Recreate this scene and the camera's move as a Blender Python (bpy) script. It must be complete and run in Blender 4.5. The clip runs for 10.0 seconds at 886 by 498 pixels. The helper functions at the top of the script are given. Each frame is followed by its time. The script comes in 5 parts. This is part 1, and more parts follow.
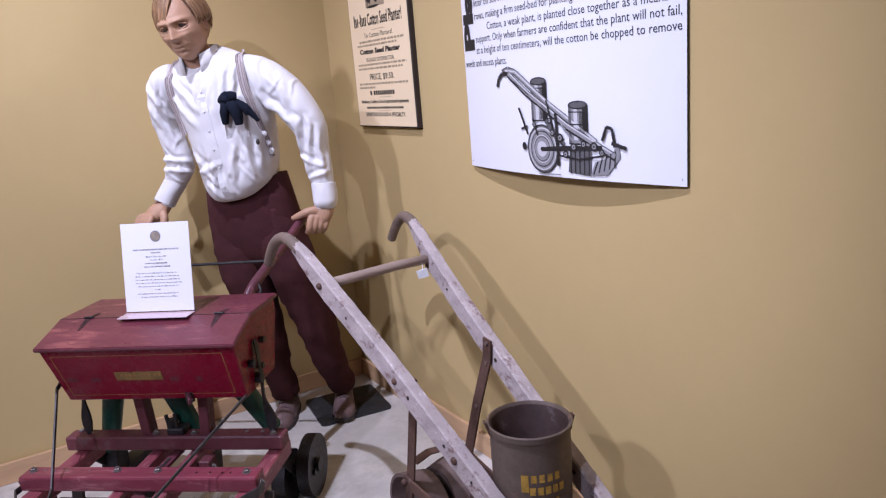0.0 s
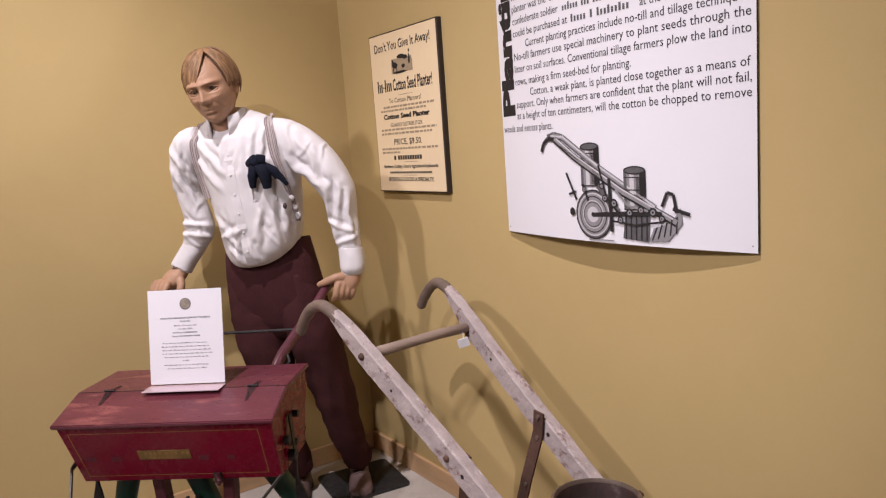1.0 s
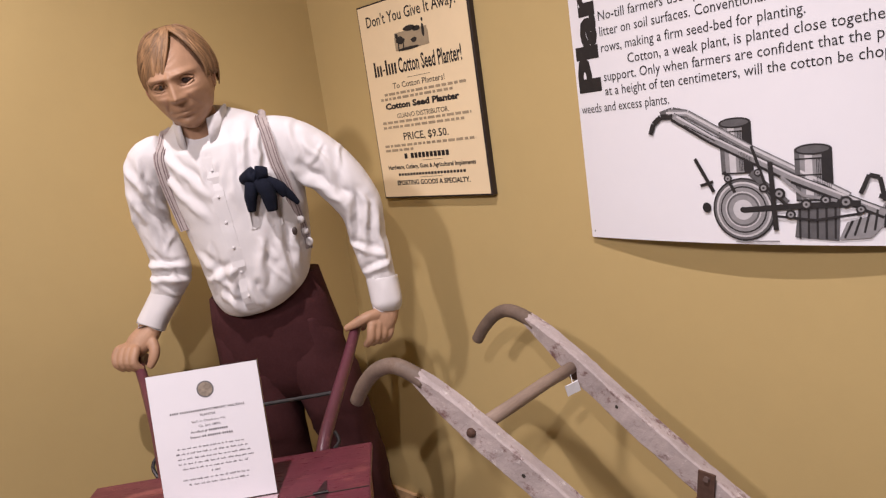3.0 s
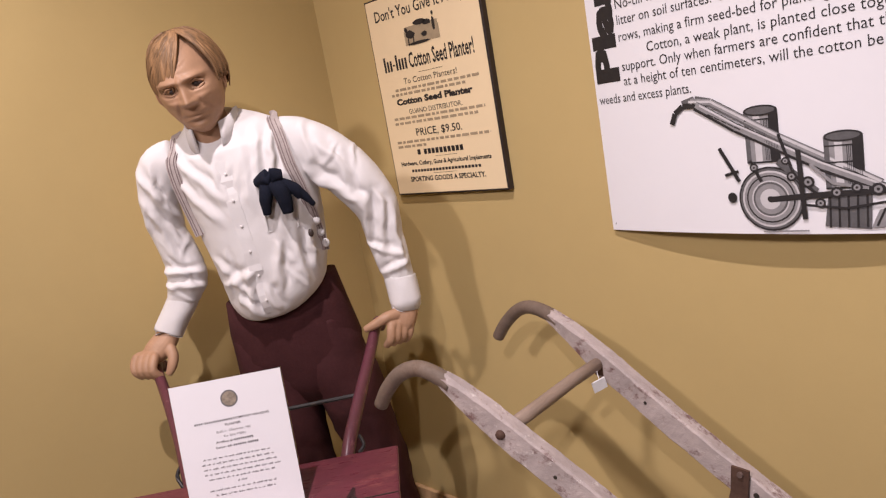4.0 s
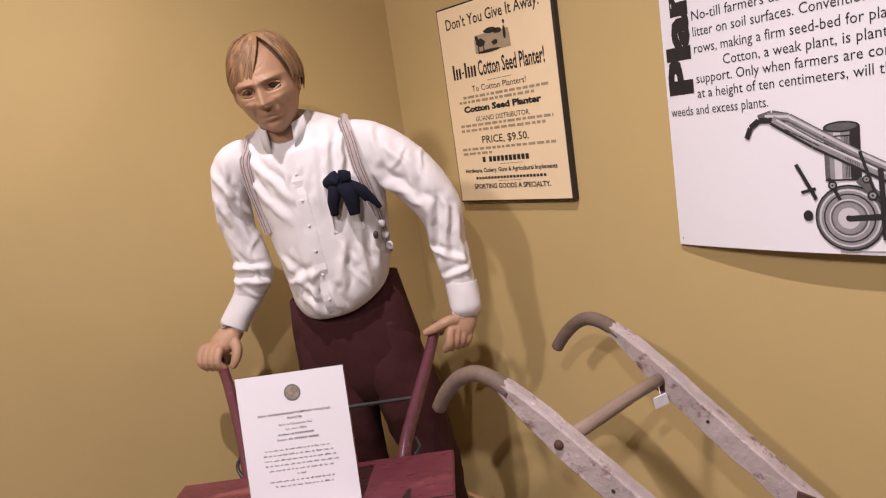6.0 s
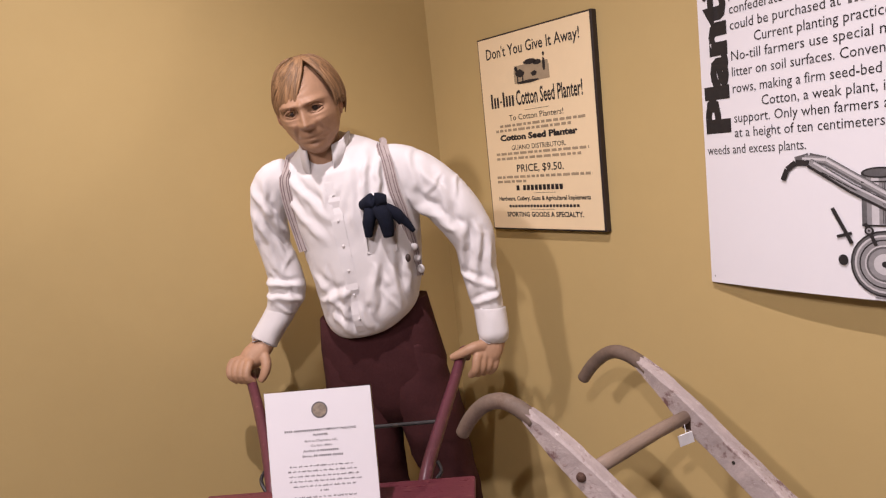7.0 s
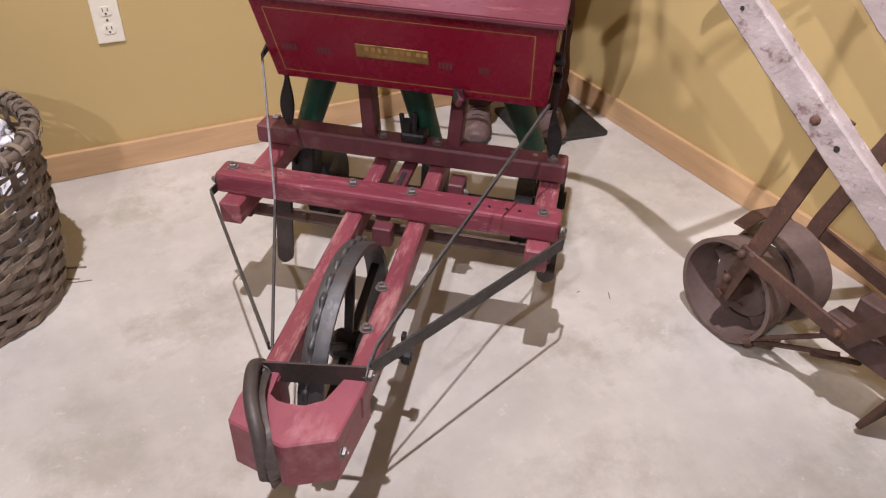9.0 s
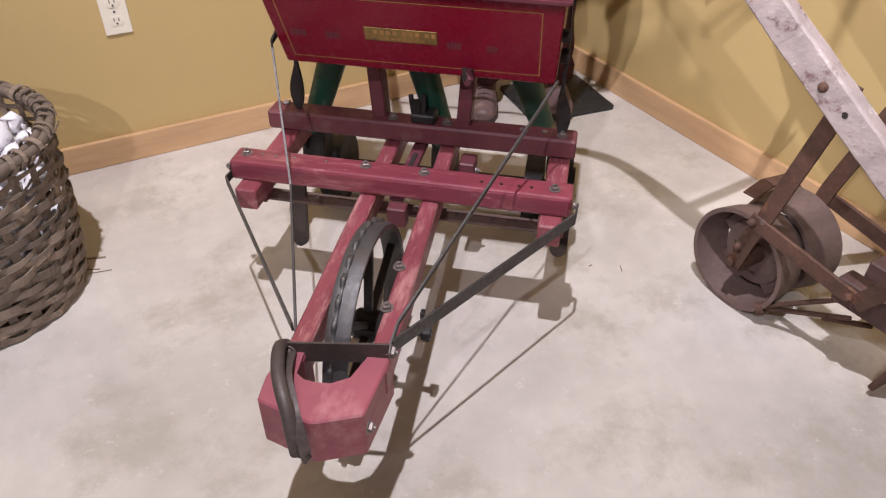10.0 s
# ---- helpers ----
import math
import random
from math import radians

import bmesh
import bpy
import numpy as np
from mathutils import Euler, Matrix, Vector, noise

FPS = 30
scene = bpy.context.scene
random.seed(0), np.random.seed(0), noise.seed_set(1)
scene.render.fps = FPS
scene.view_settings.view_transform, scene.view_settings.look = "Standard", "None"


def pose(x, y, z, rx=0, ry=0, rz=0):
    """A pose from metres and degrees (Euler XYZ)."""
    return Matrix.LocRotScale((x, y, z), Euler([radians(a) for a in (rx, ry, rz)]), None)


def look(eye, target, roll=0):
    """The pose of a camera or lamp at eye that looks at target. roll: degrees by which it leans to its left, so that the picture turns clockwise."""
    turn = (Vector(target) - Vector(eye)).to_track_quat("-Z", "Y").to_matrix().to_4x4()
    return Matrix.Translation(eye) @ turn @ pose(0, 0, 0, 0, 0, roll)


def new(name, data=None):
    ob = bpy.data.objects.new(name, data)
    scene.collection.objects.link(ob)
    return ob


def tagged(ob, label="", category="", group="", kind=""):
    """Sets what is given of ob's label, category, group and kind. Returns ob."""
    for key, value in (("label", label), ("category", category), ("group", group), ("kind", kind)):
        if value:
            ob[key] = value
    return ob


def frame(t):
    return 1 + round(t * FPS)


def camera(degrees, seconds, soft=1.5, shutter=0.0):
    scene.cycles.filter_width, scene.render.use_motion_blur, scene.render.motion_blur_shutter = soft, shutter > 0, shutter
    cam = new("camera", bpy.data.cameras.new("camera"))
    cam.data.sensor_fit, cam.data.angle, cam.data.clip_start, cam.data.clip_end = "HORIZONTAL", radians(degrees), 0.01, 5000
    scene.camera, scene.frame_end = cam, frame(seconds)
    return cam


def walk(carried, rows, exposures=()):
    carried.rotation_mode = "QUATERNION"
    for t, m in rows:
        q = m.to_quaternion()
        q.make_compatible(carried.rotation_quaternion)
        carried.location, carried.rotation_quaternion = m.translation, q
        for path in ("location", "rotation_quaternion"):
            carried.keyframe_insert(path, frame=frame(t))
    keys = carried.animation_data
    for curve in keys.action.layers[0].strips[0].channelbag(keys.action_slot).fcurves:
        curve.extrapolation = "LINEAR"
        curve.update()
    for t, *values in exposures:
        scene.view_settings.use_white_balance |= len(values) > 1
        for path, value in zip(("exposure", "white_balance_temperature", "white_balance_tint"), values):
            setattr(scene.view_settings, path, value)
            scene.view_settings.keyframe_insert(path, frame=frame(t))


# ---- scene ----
cam = camera(62.9, 10.0, 1.25)
PATH = [
    (0, (0.267, 0.178, 1.36), (1.286, 1.836, 0.897), -4.7),
    (0.2, (0.234, 0.191, 1.392), (1.274, 1.855, 1.012), -4.3),
    (0.5, (0.185, 0.259, 1.376), (1.264, 1.914, 1.067), -4.0),
    (1, (0.128, 0.356, 1.366), (1.246, 1.988, 1.074), -4.1),
    (1.5, (0.123, 0.562, 1.391), (1.26, 2.186, 1.122), -4.7),
    (2, (0.113, 0.842, 1.418), (1.292, 2.437, 1.161), -5.4),
    (2.5, (0.073, 1.008, 1.417), (1.403, 2.466, 1.091), -6.6),
    (4, (0.073, 1.132, 1.445), (1.417, 2.562, 1.061), -10.0),
    (4.5, (0.073, 1.142, 1.43), (1.39, 2.598, 1.048), -10.3),
    (5, (0.076, 1.151, 1.426), (1.365, 2.631, 1.043), -10.0),
    (5.5, (0.062, 1.149, 1.431), (1.325, 2.655, 1.061), -9.2),
    (7, (0.032, 1.131, 1.451), (1.227, 2.713, 1.188), -5.9),
    (7.5, (0.013, 1.14, 1.315), (1.108, 2.721, 0.768), -2.4),
    (8, (-0.012, 1.119, 1.211), (0.959, 2.657, 0.377), -0.1),
    (8.5, (-0.025, 1.097, 1.153), (0.827, 2.562, 0.091), 1.3),
    (9, (-0.039, 1.087, 1.121), (0.755, 2.491, -0.061), 2.5),
    (9.5, (-0.048, 1.088, 1.118), (0.723, 2.438, -0.14), 2.4),
    (10, (-0.065, 1.077, 1.131), (0.701, 2.46, -0.094), 0.3),
]
LOOK = [(0.0, -0.42, 4950, 19), (0.35, -0.50, 5500, 16), (1.0, -0.60, 5950, 16), (2.5, -0.66, 6100, 16), (4.5, -0.64, 6250, 18), (7.0, -0.68, 6250, 19), (7.6, -0.44, 6450, 20), (8.0, -0.14, 6100, 16), (8.3, -0.06, 5950, 14), (10.0, 0.04, 5750, 13)]
walk(cam, [(t, look(eye, target, roll)) for t, eye, target, roll in PATH], LOOK)

# ---- light: ceiling track spots of a museum gallery ----
world = bpy.data.worlds.new("gallery_world")
scene.world = world
world.use_nodes = True
world.node_tree.nodes["Background"].inputs[0].default_value = (1.0, 0.93, 0.84, 1)
world.node_tree.nodes["Background"].inputs[1].default_value = 0.018
scene.view_settings.exposure = 0.0


def spot(eye, target, watts, cone, blend=0.5, radius=0.03, tint=(1.0, 0.90, 0.86)):
    d = bpy.data.lights.new("track_spot_light", "SPOT")
    d.energy, d.spot_size, d.spot_blend, d.shadow_soft_size, d.color = watts, radians(cone), blend, radius, tint
    ob = new("track_spot_light", d)
    ob.matrix_world = look(eye, target)
    return ob


spot((-1.45, 0.15, 3.0), (1.42, 2.64, 1.36), 245, 62, 0.75, 0.03)
spot((-1.95, 1.60, 3.05), (1.61, 2.25, 1.58), 330, 52, 0.5, 0.10)
spot((-0.16, 1.45, 4.1), (0.08, 2.1, 0.0), 650, 80, 0.62, 0.03)
spot((-0.8, 0.75, 3.7), (-0.30, 3.19, 2.6), 75, 42, 0.10, 0.04)
spot((-1.5, -1.6, 2.9), (-0.42, 3.19, 0.28), 250, 33, 1.0, 0.03)


from mathutils.bvhtree import BVHTree


# ---- building helpers ----
def link(name, bm, mats, parent=None, smooth=False, label=""):
    me = bpy.data.meshes.new(name)
    bm.normal_update()
    bm.to_mesh(me)
    bm.free()
    for m in mats if isinstance(mats, (list, tuple)) else [mats]:
        me.materials.append(m)
    if smooth:
        for p in me.polygons:
            p.use_smooth = True
    ob = new(name, me)
    if parent is not None:
        ob.parent = parent
    if label:
        ob["label"] = label
    return ob


def part(name, bm, material, parent, label="", smooth=False):
    return link(name, bm, material, parent, smooth, label)


def thing(name, m, label, category, group="", kind=""):
    ob = new(name)
    ob.empty_display_size = 0.05
    ob.matrix_world = m
    return tagged(ob, label, category, group, kind)


def block(bm, size, m, bevel=0.0, index=0, segments=1):
    r = bmesh.ops.create_cube(bm, size=1.0, matrix=m @ Matrix.Diagonal((*size, 1)))
    fs = list({f for v in r["verts"] for f in v.link_faces})
    for f in fs:
        f.material_index = index
    if bevel:
        es = list({e for v in r["verts"] for e in v.link_edges})
        out = bmesh.ops.bevel(bm, geom=es, offset=bevel, segments=segments, affect="EDGES", profile=0.5)
        for f in out["faces"]:
            f.material_index = index
    return bm


def cuboid(size, m, bevel=0.0, segments=1):
    return block(bmesh.new(), size, m, bevel, 0, segments)


def aim(p, q, up=(0, 0, 1)):
    """A pose at the middle of p and q whose y runs from p to q."""
    p, q = Vector(p), Vector(q)
    y = (q - p).normalized()
    z = Vector(up) - y * y.dot(Vector(up))
    if z.length < 1e-4:
        z = Vector((1, 0, 0)) - y * y.x
    z.normalize()
    x = y.cross(z)
    m = Matrix((x, y, z)).transposed().to_4x4()
    m.translation = (p + q) / 2
    return m


def beam(bm, p, q, wide, high, bevel=0.003, up=(0, 0, 1), index=0):
    return block(bm, (wide, (Vector(q) - Vector(p)).length, high), aim(p, q, up), bevel, index)


def spline(pts, steps=6):
    pts = [Vector(p) for p in pts]
    out = []
    for i in range(len(pts) - 1):
        a, b, c, d = pts[max(i - 1, 0)], pts[i], pts[i + 1], pts[min(i + 2, len(pts) - 1)]
        for k in range(steps):
            t = k / steps
            out.append(0.5 * (2 * b + (c - a) * t + (2 * a - 5 * b + 4 * c - d) * t * t + (3 * b - a - 3 * c + d) * t ** 3))
    return out + [pts[-1]]


def sweep(bm, pts, section, up=(0, 0, 1), index=0, cap=True):
    """Carry a closed section along a line. section(k): a list of (side, up) offsets at the share k of the line."""
    rings, side = [], None
    n = len(pts)
    for i, p in enumerate(pts):
        way = (pts[min(i + 1, n - 1)] - pts[max(i - 1, 0)]).normalized()
        x = way.cross(Vector(up))
        if x.length < 0.05:
            x = side if side is not None else Vector((1, 0, 0))
        x.normalize()
        side = x
        z = x.cross(way).normalized()
        rings.append([bm.verts.new(p + x * a + z * b) for a, b in section(i / (n - 1))])
    m = len(rings[0])
    for a, b in zip(rings, rings[1:]):
        for j in range(m):
            f = bm.faces.new((a[j], a[(j + 1) % m], b[(j + 1) % m], b[j]))
            f.material_index = index
    if cap:
        for ring in (rings[0][::-1], rings[-1]):
            f = bm.faces.new(ring)
            f.material_index = index
    return bm


def tube(bm, pts, radius, sides=12, index=0, up=(0, 0, 1), flat=1.0, cap=True):
    r = radius if callable(radius) else (lambda k: radius)
    ring = [(math.cos(2 * math.pi * j / sides), math.sin(2 * math.pi * j / sides)) for j in range(sides)]
    return sweep(bm, [Vector(p) for p in pts], lambda k: [(r(k) * a, r(k) * flat * b) for a, b in ring], up, index, cap)


def strap(bm, pts, wide, thick, up=(0, 0, 1), index=0):
    a, b = wide / 2, thick / 2
    return sweep(bm, [Vector(p) for p in pts], lambda k: [(-a, -b), (a, -b), (a, b), (-a, b)], up, index)


def lathe(bm, profile, m, sides=32, index=0, closed=False):
    """Turn (radius, height) points about the z of m."""
    rings = [[bm.verts.new(m @ Vector((r * math.cos(2 * math.pi * j / sides), r * math.sin(2 * math.pi * j / sides), z))) for j in range(sides)] for r, z in profile]
    pairs = list(zip(rings, rings[1:])) + ([(rings[-1], rings[0])] if closed else [])
    for a, b in pairs:
        for j in range(sides):
            f = bm.faces.new((a[j], a[(j + 1) % sides], b[(j + 1) % sides], b[j]))
            f.material_index = index
    if not closed:
        for ring in (rings[0][::-1], rings[-1]):
            f = bm.faces.new(ring)
            f.material_index = index
    return bm


def disc(bm, m, radius, depth, sides=12, index=0):
    return lathe(bm, [(radius, -depth / 2), (radius, depth / 2)], m, sides, index)


def nut(m, parent, size=0.012, material=None):
    """A square nut on a round washer, standing on the z of m."""
    bm = bmesh.new()
    lathe(bm, [(size * 0.95, 0), (size * 0.95, 0.002)], m, 14)
    block(bm, (size * 1.1, size * 1.1, size * 0.55), m @ pose(0, 0, 0.002 + size * 0.275, 0, 0, 20), 0.0012)
    lathe(bm, [(size * 0.30, 0.002), (size * 0.30, 0.003 + size * 0.75)], m, 10)
    return part("nut", bm, material or nut_iron, parent)


def smooth_by_angle(ob, degrees=40):
    me = ob.data
    for p in me.polygons:
        p.use_smooth = True
    me.set_sharp_from_angle(angle=radians(degrees))
    return ob


def lettering(name, text, size, m, material, parent, label="", width=None, align="LEFT", bold=0.0, shape=None, lift=0.0006):
    """Flat letters in Blender's own font, laid on the xy of m; width stretches or squeezes them to that length."""
    cu = bpy.data.curves.new("letters", "FONT")
    cu.body, cu.size, cu.align_x, cu.offset, cu.resolution_u = text, size, align, bold, 2
    ob = bpy.data.objects.new("letters", cu)
    scene.collection.objects.link(ob)
    me = bpy.data.meshes.new_from_object(ob.evaluated_get(bpy.context.evaluated_depsgraph_get()))
    bpy.data.objects.remove(ob)
    xs = [v.co.x for v in me.vertices]
    s = width / (max(xs) - min(xs)) if width else 1.0
    base = min(xs) if align == "LEFT" else (min(xs) + max(xs)) / 2
    for v in me.vertices:
        p = Vector(((v.co.x - base) * s, v.co.y, lift))
        p = m @ p
        v.co = shape(p) if shape else p
    me.materials.clear()
    me.materials.append(material)
    out = new(name, me)
    out.parent = parent
    if label:
        out["label"] = label
    return out


def bars(name, rows, m, material, parent, label="", shape=None, lift=0.0006):
    """Plain bars (x, y, width, height) on the xy of m for print too small or not to be spelled out."""
    bm = bmesh.new()
    for x, y, w, h in rows:
        n = max(1, int(w / 0.03)) if shape else 1
        for k in range(n):
            c = [(x + w * k / n, y), (x + w * (k + 1) / n, y), (x + w * (k + 1) / n, y + h), (x + w * k / n, y + h)]
            ps = [m @ Vector((a, b, lift)) for a, b in c]
            bm.faces.new([bm.verts.new(shape(p) if shape else p) for p in ps])
    return part(name, bm, material, parent, label)


# ---- materials ----
def mat(name, base, rough=0.6, metal=0.0, vary=0.15, scale=8.0, bump=0.1, bump_scale=60.0, dark=None, stain=0.0, stain_scale=3.0, stretch=(1, 1, 1), spec=0.5, rough_vary=0.1, per_object=0.0, edge=None):
    """A surface with fine grain, broad mottling, patches of a second colour and relief."""
    m = bpy.data.materials.new(name)
    m.use_nodes = True
    nt = m.node_tree
    n, l = nt.nodes, nt.links
    b = n["Principled BSDF"]
    b.inputs["Metallic"].default_value = metal
    b.inputs["Specular IOR Level"].default_value = spec
    tc = n.new("ShaderNodeTexCoord")
    mp = n.new("ShaderNodeMapping")
    mp.inputs["Scale"].default_value = stretch
    l.new(tc.outputs["Object"], mp.inputs[0])

    def noise_node(sc, detail=4, rough_=0.6):
        t = n.new("ShaderNodeTexNoise")
        t.inputs["Scale"].default_value = sc
        t.inputs["Detail"].default_value = detail
        t.inputs["Roughness"].default_value = rough_
        l.new(mp.outputs[0], t.inputs["Vector"])
        return t.outputs["Fac"]

    def ramp(src, lo, hi, a, c):
        r = n.new("ShaderNodeMapRange")
        r.inputs["From Min"].default_value, r.inputs["From Max"].default_value = lo, hi
        r.inputs["To Min"].default_value, r.inputs["To Max"].default_value = a, c
        l.new(src, r.inputs["Value"])
        return r.outputs[0]

    def mix(fac, a, c, mode="MIX"):
        x = n.new("ShaderNodeMix")
        x.data_type, x.blend_type = "RGBA", mode
        for sock, val in ((x.inputs["Factor"], fac), (x.inputs["A"], a), (x.inputs["B"], c)):
            if isinstance(val, bpy.types.NodeSocket):
                l.new(val, sock)
            else:
                sock.default_value = val if not isinstance(val, tuple) else (*val, 1)
        return x.outputs["Result"]

    broad, fine = noise_node(scale), noise_node(scale * 7, 6, 0.7)
    lo, hi = tuple(c * (1 - vary) for c in base), tuple(min(1, c * (1 + vary)) for c in base)
    col = mix(ramp(broad, 0.3, 0.7, 0, 1), lo, hi)
    col = mix(ramp(fine, 0.35, 0.7, 0, 0.35), col, tuple(c * (1 - 1.6 * vary) for c in base))
    if dark:
        col = mix(ramp(noise_node(stain_scale, 8, 0.72), 0.62 - 0.25 * stain, 0.72 - 0.2 * stain, 0, 0.9), col, dark)
    if edge:
        col = mix(ramp(noise_node(bump_scale * 0.5, 8, 0.8), 0.58, 0.66, 0, 0.8), col, edge)
    if per_object:
        oi = n.new("ShaderNodeObjectInfo")
        hs = n.new("ShaderNodeHueSaturation")
        l.new(ramp(oi.outputs["Random"], 0, 1, 1 - per_object, 1 + per_object), hs.inputs["Value"])
        l.new(col, hs.inputs["Color"])
        col = hs.outputs[0]
    l.new(col, b.inputs["Base Color"])
    l.new(ramp(fine, 0.3, 0.7, rough - rough_vary, min(1, rough + rough_vary)), b.inputs["Roughness"])
    if bump:
        bp = n.new("ShaderNodeBump")
        bp.inputs["Strength"].default_value = bump
        bp.inputs["Distance"].default_value = 0.004
        l.new(noise_node(bump_scale, 6, 0.65), bp.inputs["Height"])
        l.new(bp.outputs[0], b.inputs["Normal"])
    return m


wall_paint = mat("tan_wall_paint", (0.51, 0.378, 0.165), 0.75, vary=0.03, scale=1.2, bump=0.06, bump_scale=220, spec=0.25)
concrete = mat("polished_concrete", (0.57, 0.53, 0.48), 0.36, vary=0.17, scale=2.6, bump=0.03, bump_scale=40, dark=(0.42, 0.385, 0.33), stain=0.42, stain_scale=3.2, spec=0.4, edge=(0.64, 0.60, 0.555))
oak = mat("clear_oak", (0.56, 0.36, 0.19), 0.5, vary=0.14, scale=2.5, bump=0.05, bump_scale=30, stretch=(1, 1, 9), spec=0.4)
oak_y = mat("clear_oak_side", (0.56, 0.36, 0.19), 0.5, vary=0.14, scale=2.5, bump=0.05, bump_scale=30, stretch=(9, 1, 9), spec=0.4)
ceiling_paint = mat("ceiling_white", (0.75, 0.72, 0.66), 0.9, vary=0.02, bump=0.0)
red_box = mat("dark_red_gloss_paint", (0.175, 0.0015, 0.017), 0.27, vary=0.06, scale=4, bump=0.03, bump_scale=25, dark=(0.11, 0.004, 0.012), stain=0.0, stain_scale=6, spec=0.28)
red_lid = mat("worn_red_lid_paint", (0.125, 0.027, 0.040), 0.33, vary=0.2, scale=7, bump=0.12, bump_scale=50, dark=(0.29, 0.09, 0.085), stain=0.22, stain_scale=6, stretch=(0.5, 2.2, 1), spec=0.5, edge=(0.24, 0.085, 0.085))
red_beam = mat("faded_red_beam_paint", (0.235, 0.056, 0.072), 0.45, vary=0.25, scale=10, bump=0.3, bump_scale=60, dark=(0.43, 0.21, 0.20), stain=0.34, stain_scale=13, stretch=(1.6, 0.35, 1.6), spec=0.5, edge=(0.42, 0.21, 0.205))
red_nose = mat("dusty_pink_red_paint", (0.31, 0.085, 0.11), 0.5, vary=0.15, scale=7, bump=0.12, bump_scale=50, dark=(0.43, 0.18, 0.20), stain=0.3, stain_scale=9, stretch=(1.2, 0.6, 1.2), spec=0.5)
red_rail = mat("faded_red_rail_paint", (0.195, 0.036, 0.055), 0.45, vary=0.25, scale=10, bump=0.3, bump_scale=60, dark=(0.36, 0.13, 0.14), stain=0.34, stain_scale=13, stretch=(0.35, 1.6, 1.6), spec=0.5, edge=(0.43, 0.20, 0.20))
nut_iron = mat("dull_nut_iron", (0.23, 0.195, 0.18), 0.42, 0.5, vary=0.3, scale=40, bump=0.2, dark=(0.06, 0.045, 0.04), stain=0.25, stain_scale=60)
red_dull = mat("dusty_dark_red_paint", (0.13, 0.034, 0.042), 0.55, vary=0.25, scale=9, bump=0.2, bump_scale=60, dark=(0.17, 0.09, 0.085), stain=0.2, stain_scale=9)
handle_red = mat("purple_red_handle_paint", (0.11, 0.03, 0.044), 0.42, vary=0.15, scale=10, bump=0.1, dark=(0.30, 0.12, 0.13), stain=0.15, stain_scale=14)
iron_dark = mat("dark_iron", (0.038, 0.034, 0.034), 0.5, 0.55, vary=0.3, scale=14, bump=0.2, bump_scale=90, dark=(0.10, 0.07, 0.055), stain=0.15, stain_scale=20)
strap_iron = mat("worn_strap_iron", (0.085, 0.078, 0.075), 0.5, 0.55, vary=0.3, scale=16, bump=0.2, bump_scale=90, dark=(0.05, 0.042, 0.04), stain=0.2, stain_scale=20)
hitch_iron = mat("brownish_forged_iron", (0.085, 0.068, 0.062), 0.55, 0.3, vary=0.25, scale=16, bump=0.2, bump_scale=90, dark=(0.13, 0.10, 0.09), stain=0.2, stain_scale=18)
iron_grey = mat("grey_iron_rim", (0.105, 0.10, 0.10), 0.5, 0.55, vary=0.25, scale=12, bump=0.2, bump_scale=70, dark=(0.11, 0.085, 0.07), stain=0.2, stain_scale=15)
rust = mat("rusted_iron", (0.105, 0.055, 0.038), 0.72, 0.25, vary=0.3, scale=12, bump=0.3, bump_scale=90, dark=(0.22, 0.10, 0.05), stain=0.15, stain_scale=16)
rust_drum = mat("rust_brown_cast_iron", (0.155, 0.105, 0.09), 0.7, 0.25, vary=0.2, scale=10, bump=0.25, bump_scale=80, dark=(0.10, 0.06, 0.045), stain=0.25, stain_scale=9)
green = mat("dark_green_tube_paint", (0.01, 0.062, 0.036), 0.5, vary=0.2, scale=12, bump=0.08)
brass = mat("tarnished_brass", (0.30, 0.21, 0.07), 0.45, 0.7, vary=0.3, scale=25, bump=0.1, dark=(0.10, 0.07, 0.03), stain=0.3, stain_scale=30)
pale_iron = mat("bright_worn_iron", (0.30, 0.27, 0.26), 0.4, 0.6, vary=0.3, scale=30, bump=0.15, dark=(0.12, 0.09, 0.08), stain=0.25, stain_scale=30)
gilt = mat("thin_gilt_line", (0.40, 0.22, 0.06), 0.5, vary=0.2, scale=40, bump=0)
plow_wood = mat("weathered_whitish_red_wood", (0.42, 0.350, 0.335), 0.75, vary=0.20, scale=16, bump=0.5, bump_scale=80, dark=(0.13, 0.055, 0.048), stain=0.30, stain_scale=26, edge=(0.68, 0.62, 0.60), stretch=(1.4, 0.7, 1.0))
grip_wood = mat("greyed_bare_wood_grip", (0.165, 0.118, 0.09), 0.68, vary=0.25, scale=12, bump=0.3, bump_scale=60, dark=(0.13, 0.085, 0.06), stain=0.25, stain_scale=12)
rung_wood = mat("grey_brown_rung_wood", (0.30, 0.22, 0.17), 0.7, vary=0.2, scale=14, bump=0.3, bump_scale=70, stretch=(0.4, 2, 2))
bucket_metal = mat("brown_painted_tin", (0.12, 0.085, 0.065), 0.6, 0.2, vary=0.2, scale=9, bump=0.15, dark=(0.20, 0.12, 0.08), stain=0.2, stain_scale=10)
bucket_inside = mat("dark_tin_inside", (0.06, 0.035, 0.03), 0.6, 0.3, vary=0.4, scale=9, bump=0.2, dark=(0.16, 0.14, 0.13), stain=0.2, stain_scale=9)
yellow_mark = mat("worn_yellow_stencil", (0.46, 0.27, 0.03), 0.6, vary=0.3, scale=30, dark=(0.13, 0.08, 0.05), stain=0.35, stain_scale=28, bump=0)
